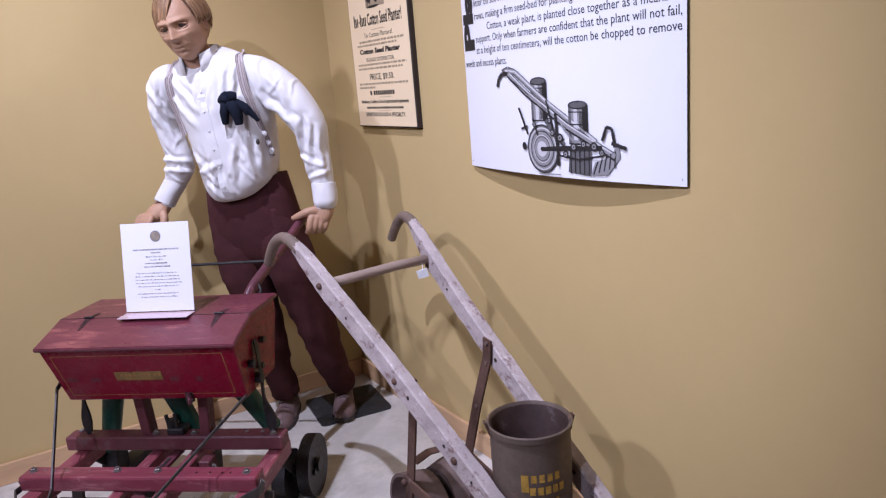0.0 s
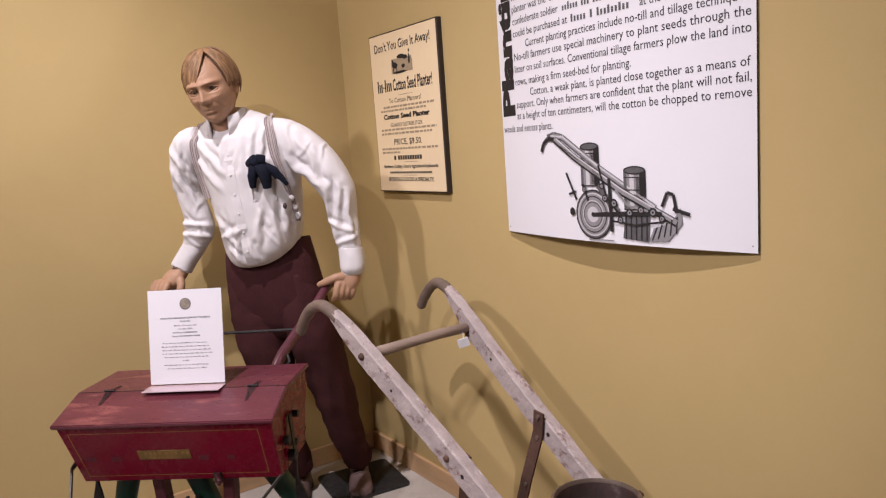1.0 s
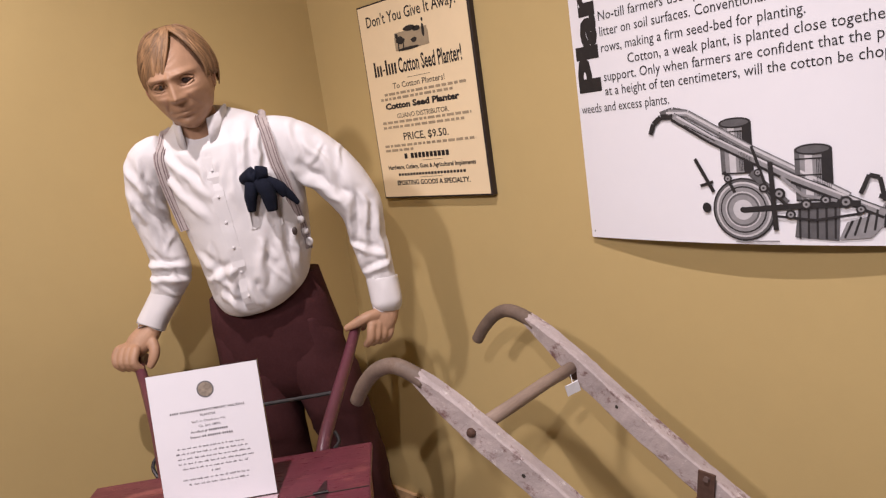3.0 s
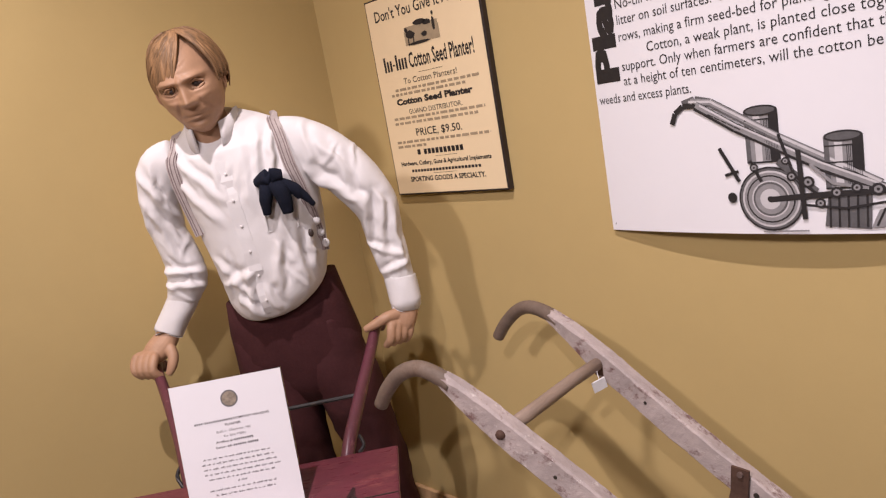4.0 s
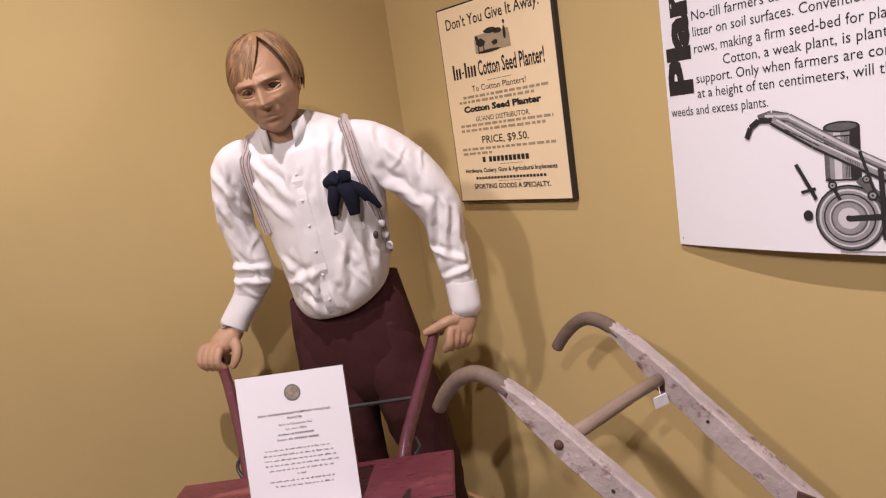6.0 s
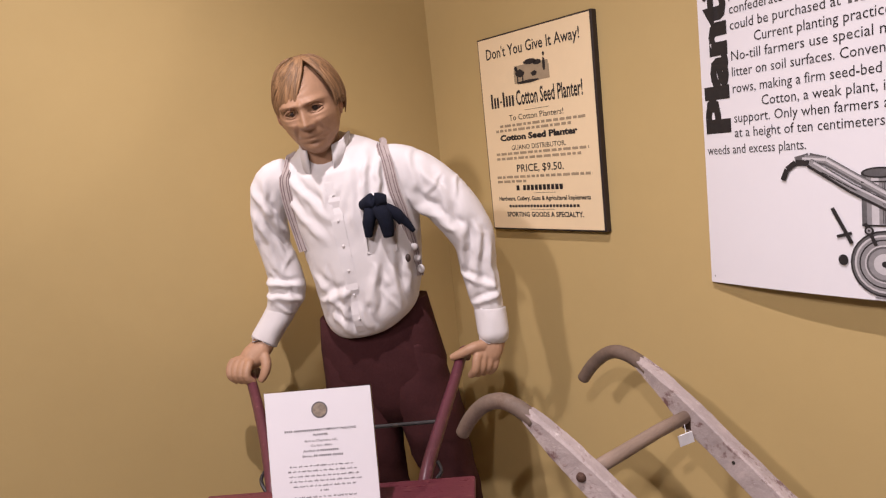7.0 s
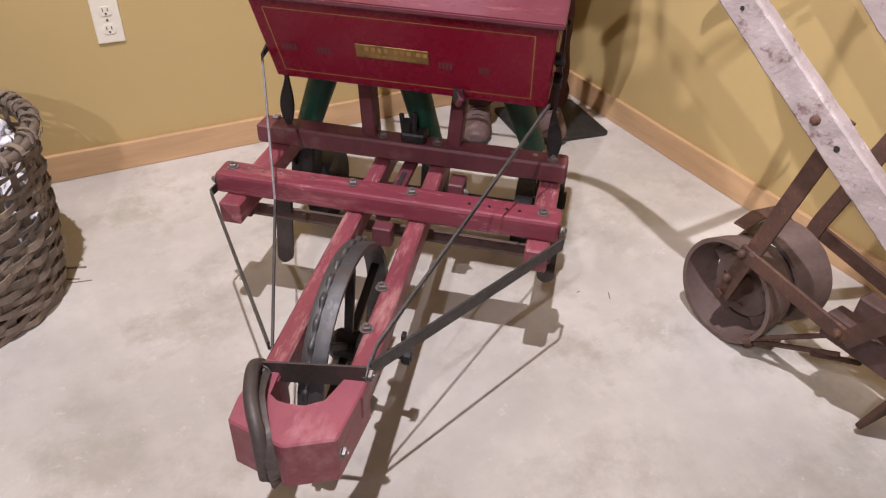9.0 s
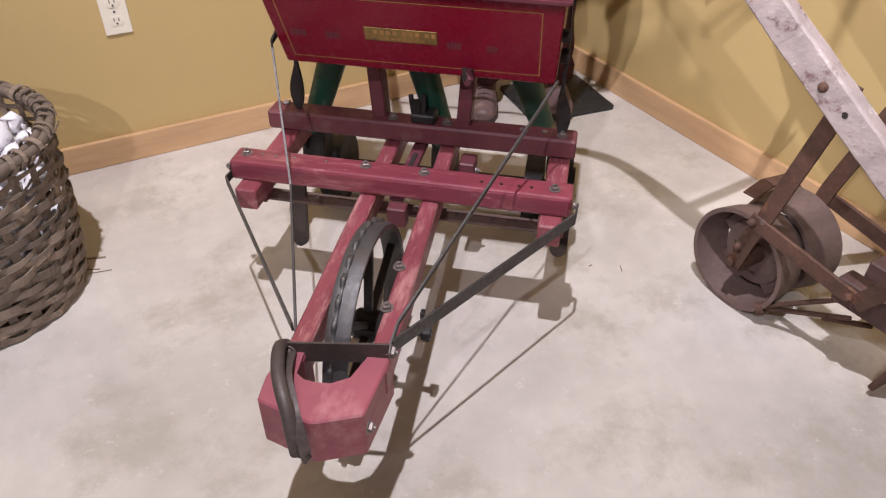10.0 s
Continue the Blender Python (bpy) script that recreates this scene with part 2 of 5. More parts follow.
shirt = mat("white_cotton_cloth", (0.69, 0.66, 0.655), 0.85, vary=0.03, scale=6, bump=0.12, bump_scale=90, spec=0.2)


def add_creases(m, scale, depth, stretch):
    """Long shallow creases of worn cloth, over the finer relief."""
    n, l = m.node_tree.nodes, m.node_tree.links
    tc, mp, tx, bp = n.new("ShaderNodeTexCoord"), n.new("ShaderNodeMapping"), n.new("ShaderNodeTexNoise"), n.new("ShaderNodeBump")
    tx.noise_type = "RIDGED_MULTIFRACTAL"
    tx.inputs["Scale"].default_value, tx.inputs["Detail"].default_value, tx.inputs["Roughness"].default_value, tx.inputs["Distortion"].default_value = scale, 1.5, 0.4, 0.5
    mp.inputs["Scale"].default_value, mp.inputs["Rotation"].default_value = stretch, (0.3, 0.5, 0.2)
    bp.inputs["Strength"].default_value, bp.inputs["Distance"].default_value = 0.7, depth
    fine = n["Principled BSDF"].inputs["Normal"].links[0].from_socket
    l.new(tc.outputs["Object"], mp.inputs[0])
    l.new(mp.outputs[0], tx.inputs["Vector"])
    l.new(tx.outputs["Fac"], bp.inputs["Height"])
    l.new(fine, bp.inputs["Normal"])
    l.new(bp.outputs[0], n["Principled BSDF"].inputs["Normal"])


add_creases(shirt, 11.0, 0.010, (1.3, 1.3, 0.7))
trouser = mat("maroon_wool_cloth", (0.054, 0.0175, 0.0185), 0.9, vary=0.14, scale=20, bump=0.2, bump_scale=120, spec=0.15)
skin = mat("painted_tan_resin", (0.42, 0.245, 0.148), 0.5, vary=0.14, scale=14, bump=0.06, bump_scale=60, spec=0.35)
hair = mat("brown_wig_fibre", (0.24, 0.132, 0.060), 0.6, vary=0.35, scale=60, bump=0.3, bump_scale=150, stretch=(1, 1, 0.15))


def vary_locks(m, low, high):
    """Each loose lock of a mesh a little darker or lighter."""
    n, l = m.node_tree.nodes, m.node_tree.links
    geo, rng_, hs = n.new("ShaderNodeNewGeometry"), n.new("ShaderNodeMapRange"), n.new("ShaderNodeHueSaturation")
    rng_.inputs["To Min"].default_value, rng_.inputs["To Max"].default_value = low, high
    base = n["Principled BSDF"].inputs["Base Color"]
    l.new(base.links[0].from_socket, hs.inputs["Color"])
    l.new(geo.outputs["Random Per Island"], rng_.inputs["Value"])
    l.new(rng_.outputs[0], hs.inputs["Value"])
    l.new(hs.outputs[0], base)


vary_locks(hair, 0.65, 1.4)
lip_paint = mat("painted_lip_resin", (0.38, 0.19, 0.12), 0.5, bump=0)
dark_detail = mat("dark_resin_detail", (0.04, 0.025, 0.02), 0.5, bump=0)
brace_band = mat("grey_striped_band", (0.40, 0.34, 0.32), 0.8, vary=0.15, scale=60, bump=0.1)
brace_line = mat("dark_band_line", (0.16, 0.11, 0.11), 0.8, bump=0)
shoe = mat("dusty_brown_leather", (0.17, 0.11, 0.105), 0.5, vary=0.25, scale=20, bump=0.25, dark=(0.33, 0.25, 0.23), stain=0.2, stain_scale=18)
sole = mat("dark_rubber", (0.045, 0.035, 0.032), 0.7, bump=0.1)
glove_cloth = mat("navy_knit", (0.010, 0.012, 0.022), 0.9, vary=0.2, scale=30, bump=0.4, bump_scale=300, spec=0.15)
base_steel = mat("black_steel_plate", (0.035, 0.037, 0.04), 0.42, 0.3, vary=0.35, scale=7, bump=0.05, dark=(0.10, 0.10, 0.105), stain=0.2, stain_scale=6)
cream_paper = mat("cream_print_paper", (0.83, 0.66, 0.42), 0.55, vary=0.025, scale=4, bump=0.0, spec=0.4)
black_edge = mat("dark_mount_edge", (0.022, 0.014, 0.014), 0.5, bump=0)
ink = mat("black_ink", (0.018, 0.015, 0.016), 0.6, bump=0)
ink_soft = mat("grey_fine_print", (0.36, 0.28, 0.18), 0.6, bump=0)
ink_grey = mat("engraving_grey", (0.11, 0.105, 0.11), 0.6, vary=0.2, scale=60, bump=0)
ink_mid = mat("engraving_mid", (0.27, 0.26, 0.27), 0.6, vary=0.15, scale=60, bump=0)
ink_pale = mat("engraving_pale", (0.58, 0.56, 0.58), 0.6, bump=0)
white_panel = mat("white_panel_print", (0.80, 0.785, 0.82), 0.42, vary=0.01, bump=0.0, spec=0.4)
white_paper = mat("white_sign_paper", (0.70, 0.675, 0.70), 0.5, vary=0.012, bump=0.0, spec=0.4)
paper_print = mat("grey_sign_print", (0.15, 0.14, 0.145), 0.6, bump=0)
paper_pale = mat("pale_sign_print", (0.44, 0.42, 0.435), 0.6, bump=0)
seal_ink = mat("sepia_seal_print", (0.26, 0.21, 0.16), 0.6, vary=0.35, scale=120, bump=0)
tag_paper = mat("white_tag_card", (0.75, 0.74, 0.75), 0.7, bump=0)
outlet_plastic = mat("ivory_outlet_plastic", (0.78, 0.72, 0.60), 0.35, vary=0.02, bump=0)
slot_black = mat("outlet_slot", (0.03, 0.025, 0.02), 0.6, bump=0)
basket_split = mat("grey_oak_split", (0.20, 0.155, 0.118), 0.75, vary=0.22, scale=14, bump=0.3, bump_scale=60, dark=(0.42, 0.33, 0.24), stain=0.2, stain_scale=14, per_object=0.3)
cotton = mat("raw_cotton", (0.82, 0.80, 0.83), 0.95, vary=0.06, scale=20, bump=0.6, bump_scale=60, spec=0.1)
straw_mat = mat("dry_straw", (0.24, 0.18, 0.13), 0.8, bump=0)


def clear_plastic(name):
    m = bpy.data.materials.new(name)
    m.use_nodes = True
    b = m.node_tree.nodes["Principled BSDF"]
    b.inputs["Base Color"].default_value = (0.95, 0.95, 0.95, 1)
    b.inputs["Roughness"].default_value = 0.06
    b.inputs["Transmission Weight"].default_value = 1.0
    b.inputs["IOR"].default_value = 1.3
    return m


acrylic = clear_plastic("clear_acrylic")
# opaque pinkish base: glare and the red lid's reflection painted into clear acrylic
glare_tinted_foot = mat("acrylic_foot_painted_glare", (0.50, 0.37, 0.41), 0.15, vary=0.03, bump=0, spec=0.6)
hinge_iron = mat("dusty_hinge_iron", (0.105, 0.052, 0.056), 0.5, 0.3, vary=0.25, scale=30, bump=0.1)
old_beam = mat("dark_brown_old_beam", (0.085, 0.045, 0.038), 0.7, vary=0.3, scale=12, bump=0.4, dark=(0.17, 0.085, 0.06), stain=0.2, stain_scale=14)


# ---- the gallery corner ----
XE, YN = 1.62, 3.195
XW, YS, TOP = -3.6, -3.2, 4.4


def slab(name, lo, hi, material, label, category):
    lo, hi = Vector(lo), Vector(hi)
    ob = link(name, cuboid(hi - lo, Matrix.Translation((lo + hi) / 2)), material)
    return tagged(ob, label, category, kind="structure")


slab("floor", (XW, YS, -0.12), (XE, YN, 0), concrete, "pale grey polished concrete gallery floor", "floor")
slab("wall_north", (XW - 0.15, YN, -0.12), (XE + 0.15, YN + 0.15, TOP), wall_paint, "tan painted gallery wall with a power outlet", "wall")
slab("wall_east", (XE, YS, -0.12), (XE + 0.15, YN, TOP), wall_paint, "tan painted gallery wall hung with prints", "wall")
slab("wall_west", (XW - 0.15, YS, -0.12), (XW, YN, TOP), wall_paint, "tan painted gallery wall", "wall")
slab("wall_south", (XW - 0.15, YS - 0.15, -0.12), (XE + 0.15, YS, TOP), wall_paint, "tan painted gallery wall", "wall")
slab("ceiling", (XW - 0.15, YS - 0.15, TOP), (XE + 0.15, YN + 0.15, TOP + 0.1), ceiling_paint, "white gallery ceiling", "ceiling")


def skirting(name, lo, hi, material):
    lo, hi = Vector(lo), Vector(hi)
    ob = link(name, cuboid(hi - lo, Matrix.Translation((lo + hi) / 2), 0.003, 2), material)
    return tagged(ob, "plain clear-finished oak baseboard along the wall", "baseboard", kind="structure")


skirting("baseboard", (XW, YN - 0.016, 0.0), (XE - 0.017, YN, 0.083), oak)
skirting("baseboard", (XE - 0.016, YS, 0.0), (XE, YN, 0.083), oak_y)


# ---- red walking planter: its own frame has x along the cross rails and y back to its handles ----
PL = pose(0.464, 2.236, 0, 0, 0, -40.4)


def build_planter():
    th = thing("walking_planter", PL, "dark red wooden walking planter with iron straps and green tubes", "planter")
    up = Matrix.Translation
    # two long beams that close to a nose block in front, under two cross rails
    for s, name in ((-1, "long_beam"), (1, "long_beam")):
        bm = bmesh.new()
        if s > 0:
            beam(bm, (0.096, -0.50, 0.275), (0.066, 0.30, 0.275), 0.036, 0.052, 0.004)
        else:
            beam(bm, (-0.038, -0.50, 0.275), (-0.064, 0.30, 0.275), 0.036, 0.052, 0.004)
        part(name, bm, red_beam, th)
    nose = bmesh.new()
    outline = [(-0.056, -0.46), (-0.022, -0.46), (-0.022, -0.530), (-0.004, -0.538), (0.014, -0.543), (0.040, -0.540), (0.066, -0.522), (0.078, -0.46), (0.114, -0.46), (0.104, -0.585), (0.034, -0.615), (-0.058, -0.590), (-0.062, -0.545)]
    lo = [nose.verts.new((x, y, 0.212)) for x, y in outline]
    hi = [nose.verts.new((x, y, 0.3045)) for x, y in outline]
    nose.faces.new(lo[::-1]), nose.faces.new(hi)
    for i in range(len(lo)):
        j = (i + 1) % len(lo)
        nose.faces.new((lo[i], lo[j], hi[j], hi[i]))
    bmesh.ops.bevel(nose, geom=[e for e in nose.edges], offset=0.003, segments=1, affect="EDGES")
    part("nose_block", nose, red_nose, th)
    part("front_rail", cuboid((0.715, 0.062, 0.046), up((0.005, 0.0, 0.325)), 0.007, 2), red_rail, th)
    part("rear_rail", cuboid((0.715, 0.058, 0.046), up((0.0, 0.218, 0.330)), 0.005), red_dull, th)
    for x in (-0.31, 0.325):
        part("side_beam", cuboid((0.046, 0.34, 0.05), up((x, 0.105, 0.277)), 0.004), red_beam, th)
    part("centre_block", cuboid((0.040, 0.030, 0.045), up((0.014, -0.045, 0.272)), 0.003), red_dull, th)
    part("slotted_bar", cuboid((0.030, 0.30, 0.012), up((0.005, 0.13, 0.292)), 0.002), handle_red, th)
    part("slot", cuboid((0.010, 0.12, 0.004), up((0.005, 0.10, 0.2985)), 0.001), slot_black, th)
    # nuts on the rails and beams
    for x, y, z in ((-0.325, 0.004, 0.348), (-0.064, 0.006, 0.348), (0.060, 0.004, 0.348), (0.326, -0.002, 0.348), (-0.06, 0.215, 0.353), (0.066, 0.215, 0.353), (0.325, 0.21, 0.353), (0.070, -0.245, 0.301), (0.076, -0.355, 0.301)):
        nut(pose(x, y, z), th, 0.0125)
    for x in (-0.26, -0.22, -0.15, 0.18, 0.22, 0.255, -0.29, 0.28):
        bm = bmesh.new()
        disc(bm, pose(x, 0.006 if x < 0.1 else -0.004, 0.3485), 0.0032, 0.002, 10)
        part("rivet", bm, pale_iron if x < -0.1 else iron_dark, th)
    for x in (-0.285, 0.235, 0.285):
        bm = bmesh.new()
        lathe(bm, [(0.006, 0), (0.006, 0.0015), (0.003, 0.0022)], pose(x, 0.222, 0.353), 12)
        part("washer", bm, pale_iron, th)
    for x in (-0.362, 0.3655):
        nut(pose(x, -0.005, 0.318, 0, 90 if x > 0 else -90, 0), th, 0.011)
    # the front wheel, between the beams
    hub = Vector((0.020, -0.295, 0.195))
    wheel = bmesh.new()
    R = 0.192
    lathe(wheel, [(R, -0.021), (R + 0.003, -0.012), (R + 0.001, 0), (R + 0.003, 0.012), (R, 0.021), (R - 0.010, 0.020), (R - 0.010, -0.020)], Matrix.Translation(hub) @ pose(0, 0, 0, 0, 90, 0), 56, closed=True)
    wheel_ob = smooth_by_angle(part("wheel", wheel, iron_grey, th))
    bm = bmesh.new()
    rings = []
    for k in range(224):
        a = 2 * math.pi * k / 224
        h = R + 0.0045 + 0.0045 * max(-0.6, math.sin(32 * a)) + 0.001 * noise.noise(Vector((k * 0.3, 0, 0)))
        rings.append([bm.verts.new(hub + Vector((x - 0.007, r * math.cos(a), r * math.sin(a)))) for x, r in ((-0.0055, R - 0.004), (-0.004, h), (0.004, h), (0.0055, R - 0.004))])
    for k in range(224):
        A, B = rings[k], rings[(k + 1) % 224]
        for q in range(4):
            bm.faces.new((A[q], A[(q + 1) % 4], B[(q + 1) % 4], B[q]))
    bmesh.ops.recalc_face_normals(bm, faces=bm.faces)
    part("toothed_ridge", bm, iron_grey, wheel_ob, "scalloped raised ridge round the rim", smooth=True)
    bm = bmesh.new()
    lathe(bm, [(0.020, -0.035), (0.030, -0.020), (0.030, 0.020), (0.020, 0.035)], Matrix.Translation(hub) @ pose(0, 0, 0, 0, 90, 0), 16)
    part("wheel_hub", bm, iron_dark, wheel_ob)
    for k in range(6):
        a = 2 * math.pi * (k + 0.3) / 6
        v = Vector((0, math.cos(a), math.sin(a)))
        bm = bmesh.new()
        beam(bm, hub + v * 0.025, hub + v * (R - 0.008), 0.012, 0.016, 0.002, up=(1, 0, 0))
        part("spoke", bm, iron_dark, wheel_ob)
    bm = bmesh.new()
    disc(bm, Matrix.Translation(hub + Vector((0.015, 0, 0))) @ pose(0, 0, 0, 0, 90, 0), 0.008, 0.21, 12)
    part("axle", bm, iron_dark, th)
    bm = bmesh.new()
    disc(bm, Matrix.Translation(hub + Vector((0.112, 0.0, 0.0))) @ pose(0, 0, 0, 0, 90, 0), 0.016, 0.012, 14)
    block(bm, (0.008, 0.014, 0.07), Matrix.Translation(hub + Vector((0.104, 0.0, 0.02))), 0.002)
    part("axle_bracket", bm, iron_dark, th)
    # iron band across the nose, and the notched hitch bow
    bm = bmesh.new()
    strap(bm, [(-0.066, -0.488, 0.302), (0.112, -0.468, 0.314)], 0.004, 0.040)
    part("nose_band", bm, hitch_iron, th)
    nut(pose(-0.046, -0.490, 0.308, 90, 0, 0), th, 0.013)
    nut(pose(0.112, -0.466, 0.315, 0, 90, 0), th, 0.013)
    nut(pose(0.104, -0.572, 0.262, 0, 90, 0), th, 0.012)
    bow = [(-0.058, -0.474, 0.304), (-0.055, -0.498, 0.324), (-0.045, -0.528, 0.335), (-0.032, -0.560, 0.335), (-0.016, -0.588, 0.328), (-0.002, -0.608, 0.314), (0.008, -0.624, 0.286), (0.012, -0.629, 0.264), (0.013, -0.630, 0.252)]
    bm = bmesh.new()
    tube(bm, spline(bow, 5), 0.0108, 12, flat=0.9)
    hitch = part("hitch_bow", bm, hitch_iron, th, "dark notched iron hitch bow", smooth=True)
    bow2 = [(-0.040, -0.494, 0.310), (-0.026, -0.545, 0.322), (-0.008, -0.580, 0.318), (0.010, -0.610, 0.306), (0.026, -0.632, 0.270), (0.030, -0.635, 0.246)]
    bm = bmesh.new()
    strap(bm, spline(bow2, 5), 0.016, 0.006)
    part("notch_plate", bm, hitch_iron, hitch)
    pts = spline(bow2, 3)
    for p in pts[2:-1]:
        part("notch", cuboid((0.007, 0.006, 0.010), Matrix.Translation(p + Vector((-0.009, 0, 0.003))), 0.001), slot_black, hitch)
    # straps from nose to rails and hopper
    for pts, w in (
        ([(0.112, -0.452, 0.312), (0.118, -0.440, 0.312), (0.372, -0.045, 0.315), (0.374, -0.010, 0.315)], 0.026),
        ([(0.108, -0.470, 0.310), (0.114, -0.420, 0.335), (0.306, 0.110, 0.525)], 0.008),
        ([(-0.064, -0.430, 0.300), (-0.360, -0.040, 0.305), (-0.358, 0.0, 0.305)], 0.018),
        ([(-0.060, -0.430, 0.285), (-0.180, -0.115, 0.360), (-0.285, 0.115, 0.552), (-0.278, 0.14, 0.57)], 0.016),
    ):
        bm = bmesh.new()
        strap(bm, pts, 0.004, w)
        part("iron_strap", bm, strap_iron, th)
    # flat ground bar under the side beams, with shovel feet behind
    part("ground_bar", cuboid((0.66, 0.040, 0.007), up((0.01, 0.055, 0.215)), 0.001), rust_drum, th)
    for x in (-0.297, 0.040):
        part("tube_boot", cuboid((0.062, 0.075, 0.13), up((x, 0.325, 0.20)) @ pose(0, 0, 0, -10, 0, 0), 0.012, 2), iron_dark, th)
    for x in (-0.25, -0.20, 0.12, 0.2, 0.25):
        bm = bmesh.new()
        disc(bm, pose(x, 0.055, 0.2192), 0.0045, 0.002, 10)
        part("bar_rivet", bm, pale_iron if x < 0 else iron_grey, th)
    for x in (-0.245, 0.347):
        bm = bmesh.new()
        low = 0.095 if x < 0 else 0.150
        foot = spline([(x, 0.062, 0.25), (x, 0.052, 0.20), (x, 0.040, low + 0.03), (x, 0.030 if x < 0 else 0.045, low)], 6)
        sweep(bm, foot, lambda k: [(-0.018 * (1 - 0.85 * max(0, (k - 0.75) / 0.25) ** 2), -0.005), (0.018 * (1 - 0.85 * max(0, (k - 0.75) / 0.25) ** 2), -0.005), (0.018 * (1 - 0.85 * max(0, (k - 0.75) / 0.25) ** 2), 0.005), (-0.018 * (1 - 0.85 * max(0, (k - 0.75) / 0.25) ** 2), 0.005)], up=(0, 1, 0))
        part("covering_foot", bm, hitch_iron, th)
    for x in (-0.31, 0.325):
        part("hanger_block", cuboid((0.050, 0.045, 0.046), up((x + (0.004 if x > 0 else -0.004), 0.008, 0.260)), 0.004), red_dull, th)
    # rear press wheels
    for x, r, w, y in ((-0.272, 0.092, 0.055, 0.40), (0.262, 0.090, 0.045, 0.41), (0.338, 0.105, 0.040, 0.455)):
        bm = bmesh.new()
        m = pose(x, y, r, 0, 90, 0)
        lathe(bm, [(r * 0.35, -w * 0.3), (r * 0.9, -w * 0.5), (r, -w * 0.5), (r, w * 0.5), (r * 0.9, w * 0.5), (r * 0.35, w * 0.3)], m, 30)
        ob = smooth_by_angle(part("press_wheel", bm, iron_dark, th))
        bm = bmesh.new()
        disc(bm, m, r * 0.22, w * 1.4, 14)
        part("wheel_boss", bm, iron_dark, ob)
    bm = bmesh.new()
    disc(bm, pose(0.03, 0.42, 0.095, 0, 90, 0), 0.010, 0.66, 12)
    part("press_axle", bm, iron_dark, th)
    for x in (-0.312, 0.300):
        bm = bmesh.new()
        beam(bm, (x, 0.25, 0.26), (x, 0.42, 0.095), 0.010, 0.035, 0.002)
        part("press_arm", bm, iron_dark, th)
    # uprights to the hopper, green seed tubes
    for x in (-0.105, 0.115):
        bm = bmesh.new()
        beam(bm, (x * 0.88, 0.235, 0.345), (x, 0.235, 0.535), 0.032, 0.045, 0.003, up=(0, 1, 0))
        part("upright", bm, red_dull, th)
    for x0, x1, y1, z1 in ((-0.185, -0.300, 0.32, 0.25), (-0.010, 0.045, 0.30, 0.26), (0.212, 0.272, 0.33, 0.315)):
        bm = bmesh.new()
        tube(bm, [Vector((x0, 0.24, 0.52)), Vector((x1, y1, z1))], lambda k: 0.034 - 0.006 * k, 18)
        smooth_by_angle(part("seed_tube", bm, green, th, "dark green painted seed tube"))
    for x0, x1 in ((-0.272, -0.286), (0.318, 0.322)):
        bm = bmesh.new()
        pts = spline([(x0, 0.20, 0.545), (x0 - 0.004, 0.205, 0.47), (x1, 0.215, 0.40), (x1, 0.215, 0.353)], 4)
        sweep(bm, pts, lambda k: [(-0.004 - 0.012 * max(0, math.sin(math.pi * (k - 0.35) / 0.65)), -0.004), (0.004 + 0.012 * max(0, math.sin(math.pi * (k - 0.35) / 0.65)), -0.004), (0.004 + 0.012 * max(0, math.sin(math.pi * (k - 0.35) / 0.65)), 0.004), (-0.004 - 0.012 * max(0, math.sin(math.pi * (k - 0.35) / 0.65)), 0.004)], up=(0, 1, 0))
        part("twisted_stay", bm, iron_dark, th)
    bm = bmesh.new()
    block(bm, (0.055, 0.05, 0.022), up((0.012, 0.222, 0.364)), 0.004)
    disc(bm, pose(-0.005, 0.215, 0.385), 0.013, 0.03, 14)
    beam(bm, (0.012, 0.215, 0.37), (0.012, 0.215, 0.42), 0.010, 0.010, 0.001)
    beam(bm, (-0.012, 0.215, 0.37), (-0.018, 0.215, 0.415), 0.008, 0.010, 0.001)
    part("seed_gate_casting", bm, iron_dark, th)
    part("rail_bracket", cuboid((0.035, 0.05, 0.05), up((0.125, 0.16, 0.275)), 0.003), red_dull, th)
    nut(pose(0.143, 0.155, 0.275, 0, 90, 0), th, 0.010)
    part("paint_chip_tag", cuboid((0.016, 0.018, 0.006), up((-0.325, 0.235, 0.3555)), 0.002), pale_iron, th)
    # the hopper: a box whose sides slope in, with a notch in its lower edge
    bm = bmesh.new()
    top, bot = [(-0.283, 0.070), (0.307, 0.070), (0.307, 0.395), (-0.283, 0.395)], [(-0.262, 0.130), (0.300, 0.130), (0.300, 0.345), (-0.262, 0.345)]
    zt, zb = 0.688, 0.508
    a = [bm.verts.new((x, y, zb)) for x, y in bot]
    b = [bm.verts.new((x, y, zt)) for x, y in top]
    for i in range(4):
        bm.faces.new((a[i], a[(i + 1) % 4], b[(i + 1) % 4], b[i]))
    bm.faces.new(a[::-1]), bm.faces.new(b)
    bmesh.ops.bevel(bm, geom=list(bm.edges), offset=0.003, segments=1, affect="EDGES")
    hop = part("hopper", bm, red_box, th, "glossy dark red hopper box with gilt lining")
    part("notch", cuboid((0.022, 0.012, 0.030), up((0.125, 0.126, 0.516))), slot_black, hop)
    bm = bmesh.new()
    tube(bm, [Vector((0.125, 0.12, 0.498)), Vector((0.133, 0.112, 0.515)), Vector((0.128, 0.112, 0.532))], 0.007, 8)
    part("gate_lever", bm, handle_red, hop)
    # front face frame: x along, y up the slope
    slope = math.hypot(0.18, 0.060)
    fz = Vector((0, -0.18, -0.060)).normalized()
    fy = Vector((0, -0.060, 0.18)).normalized()
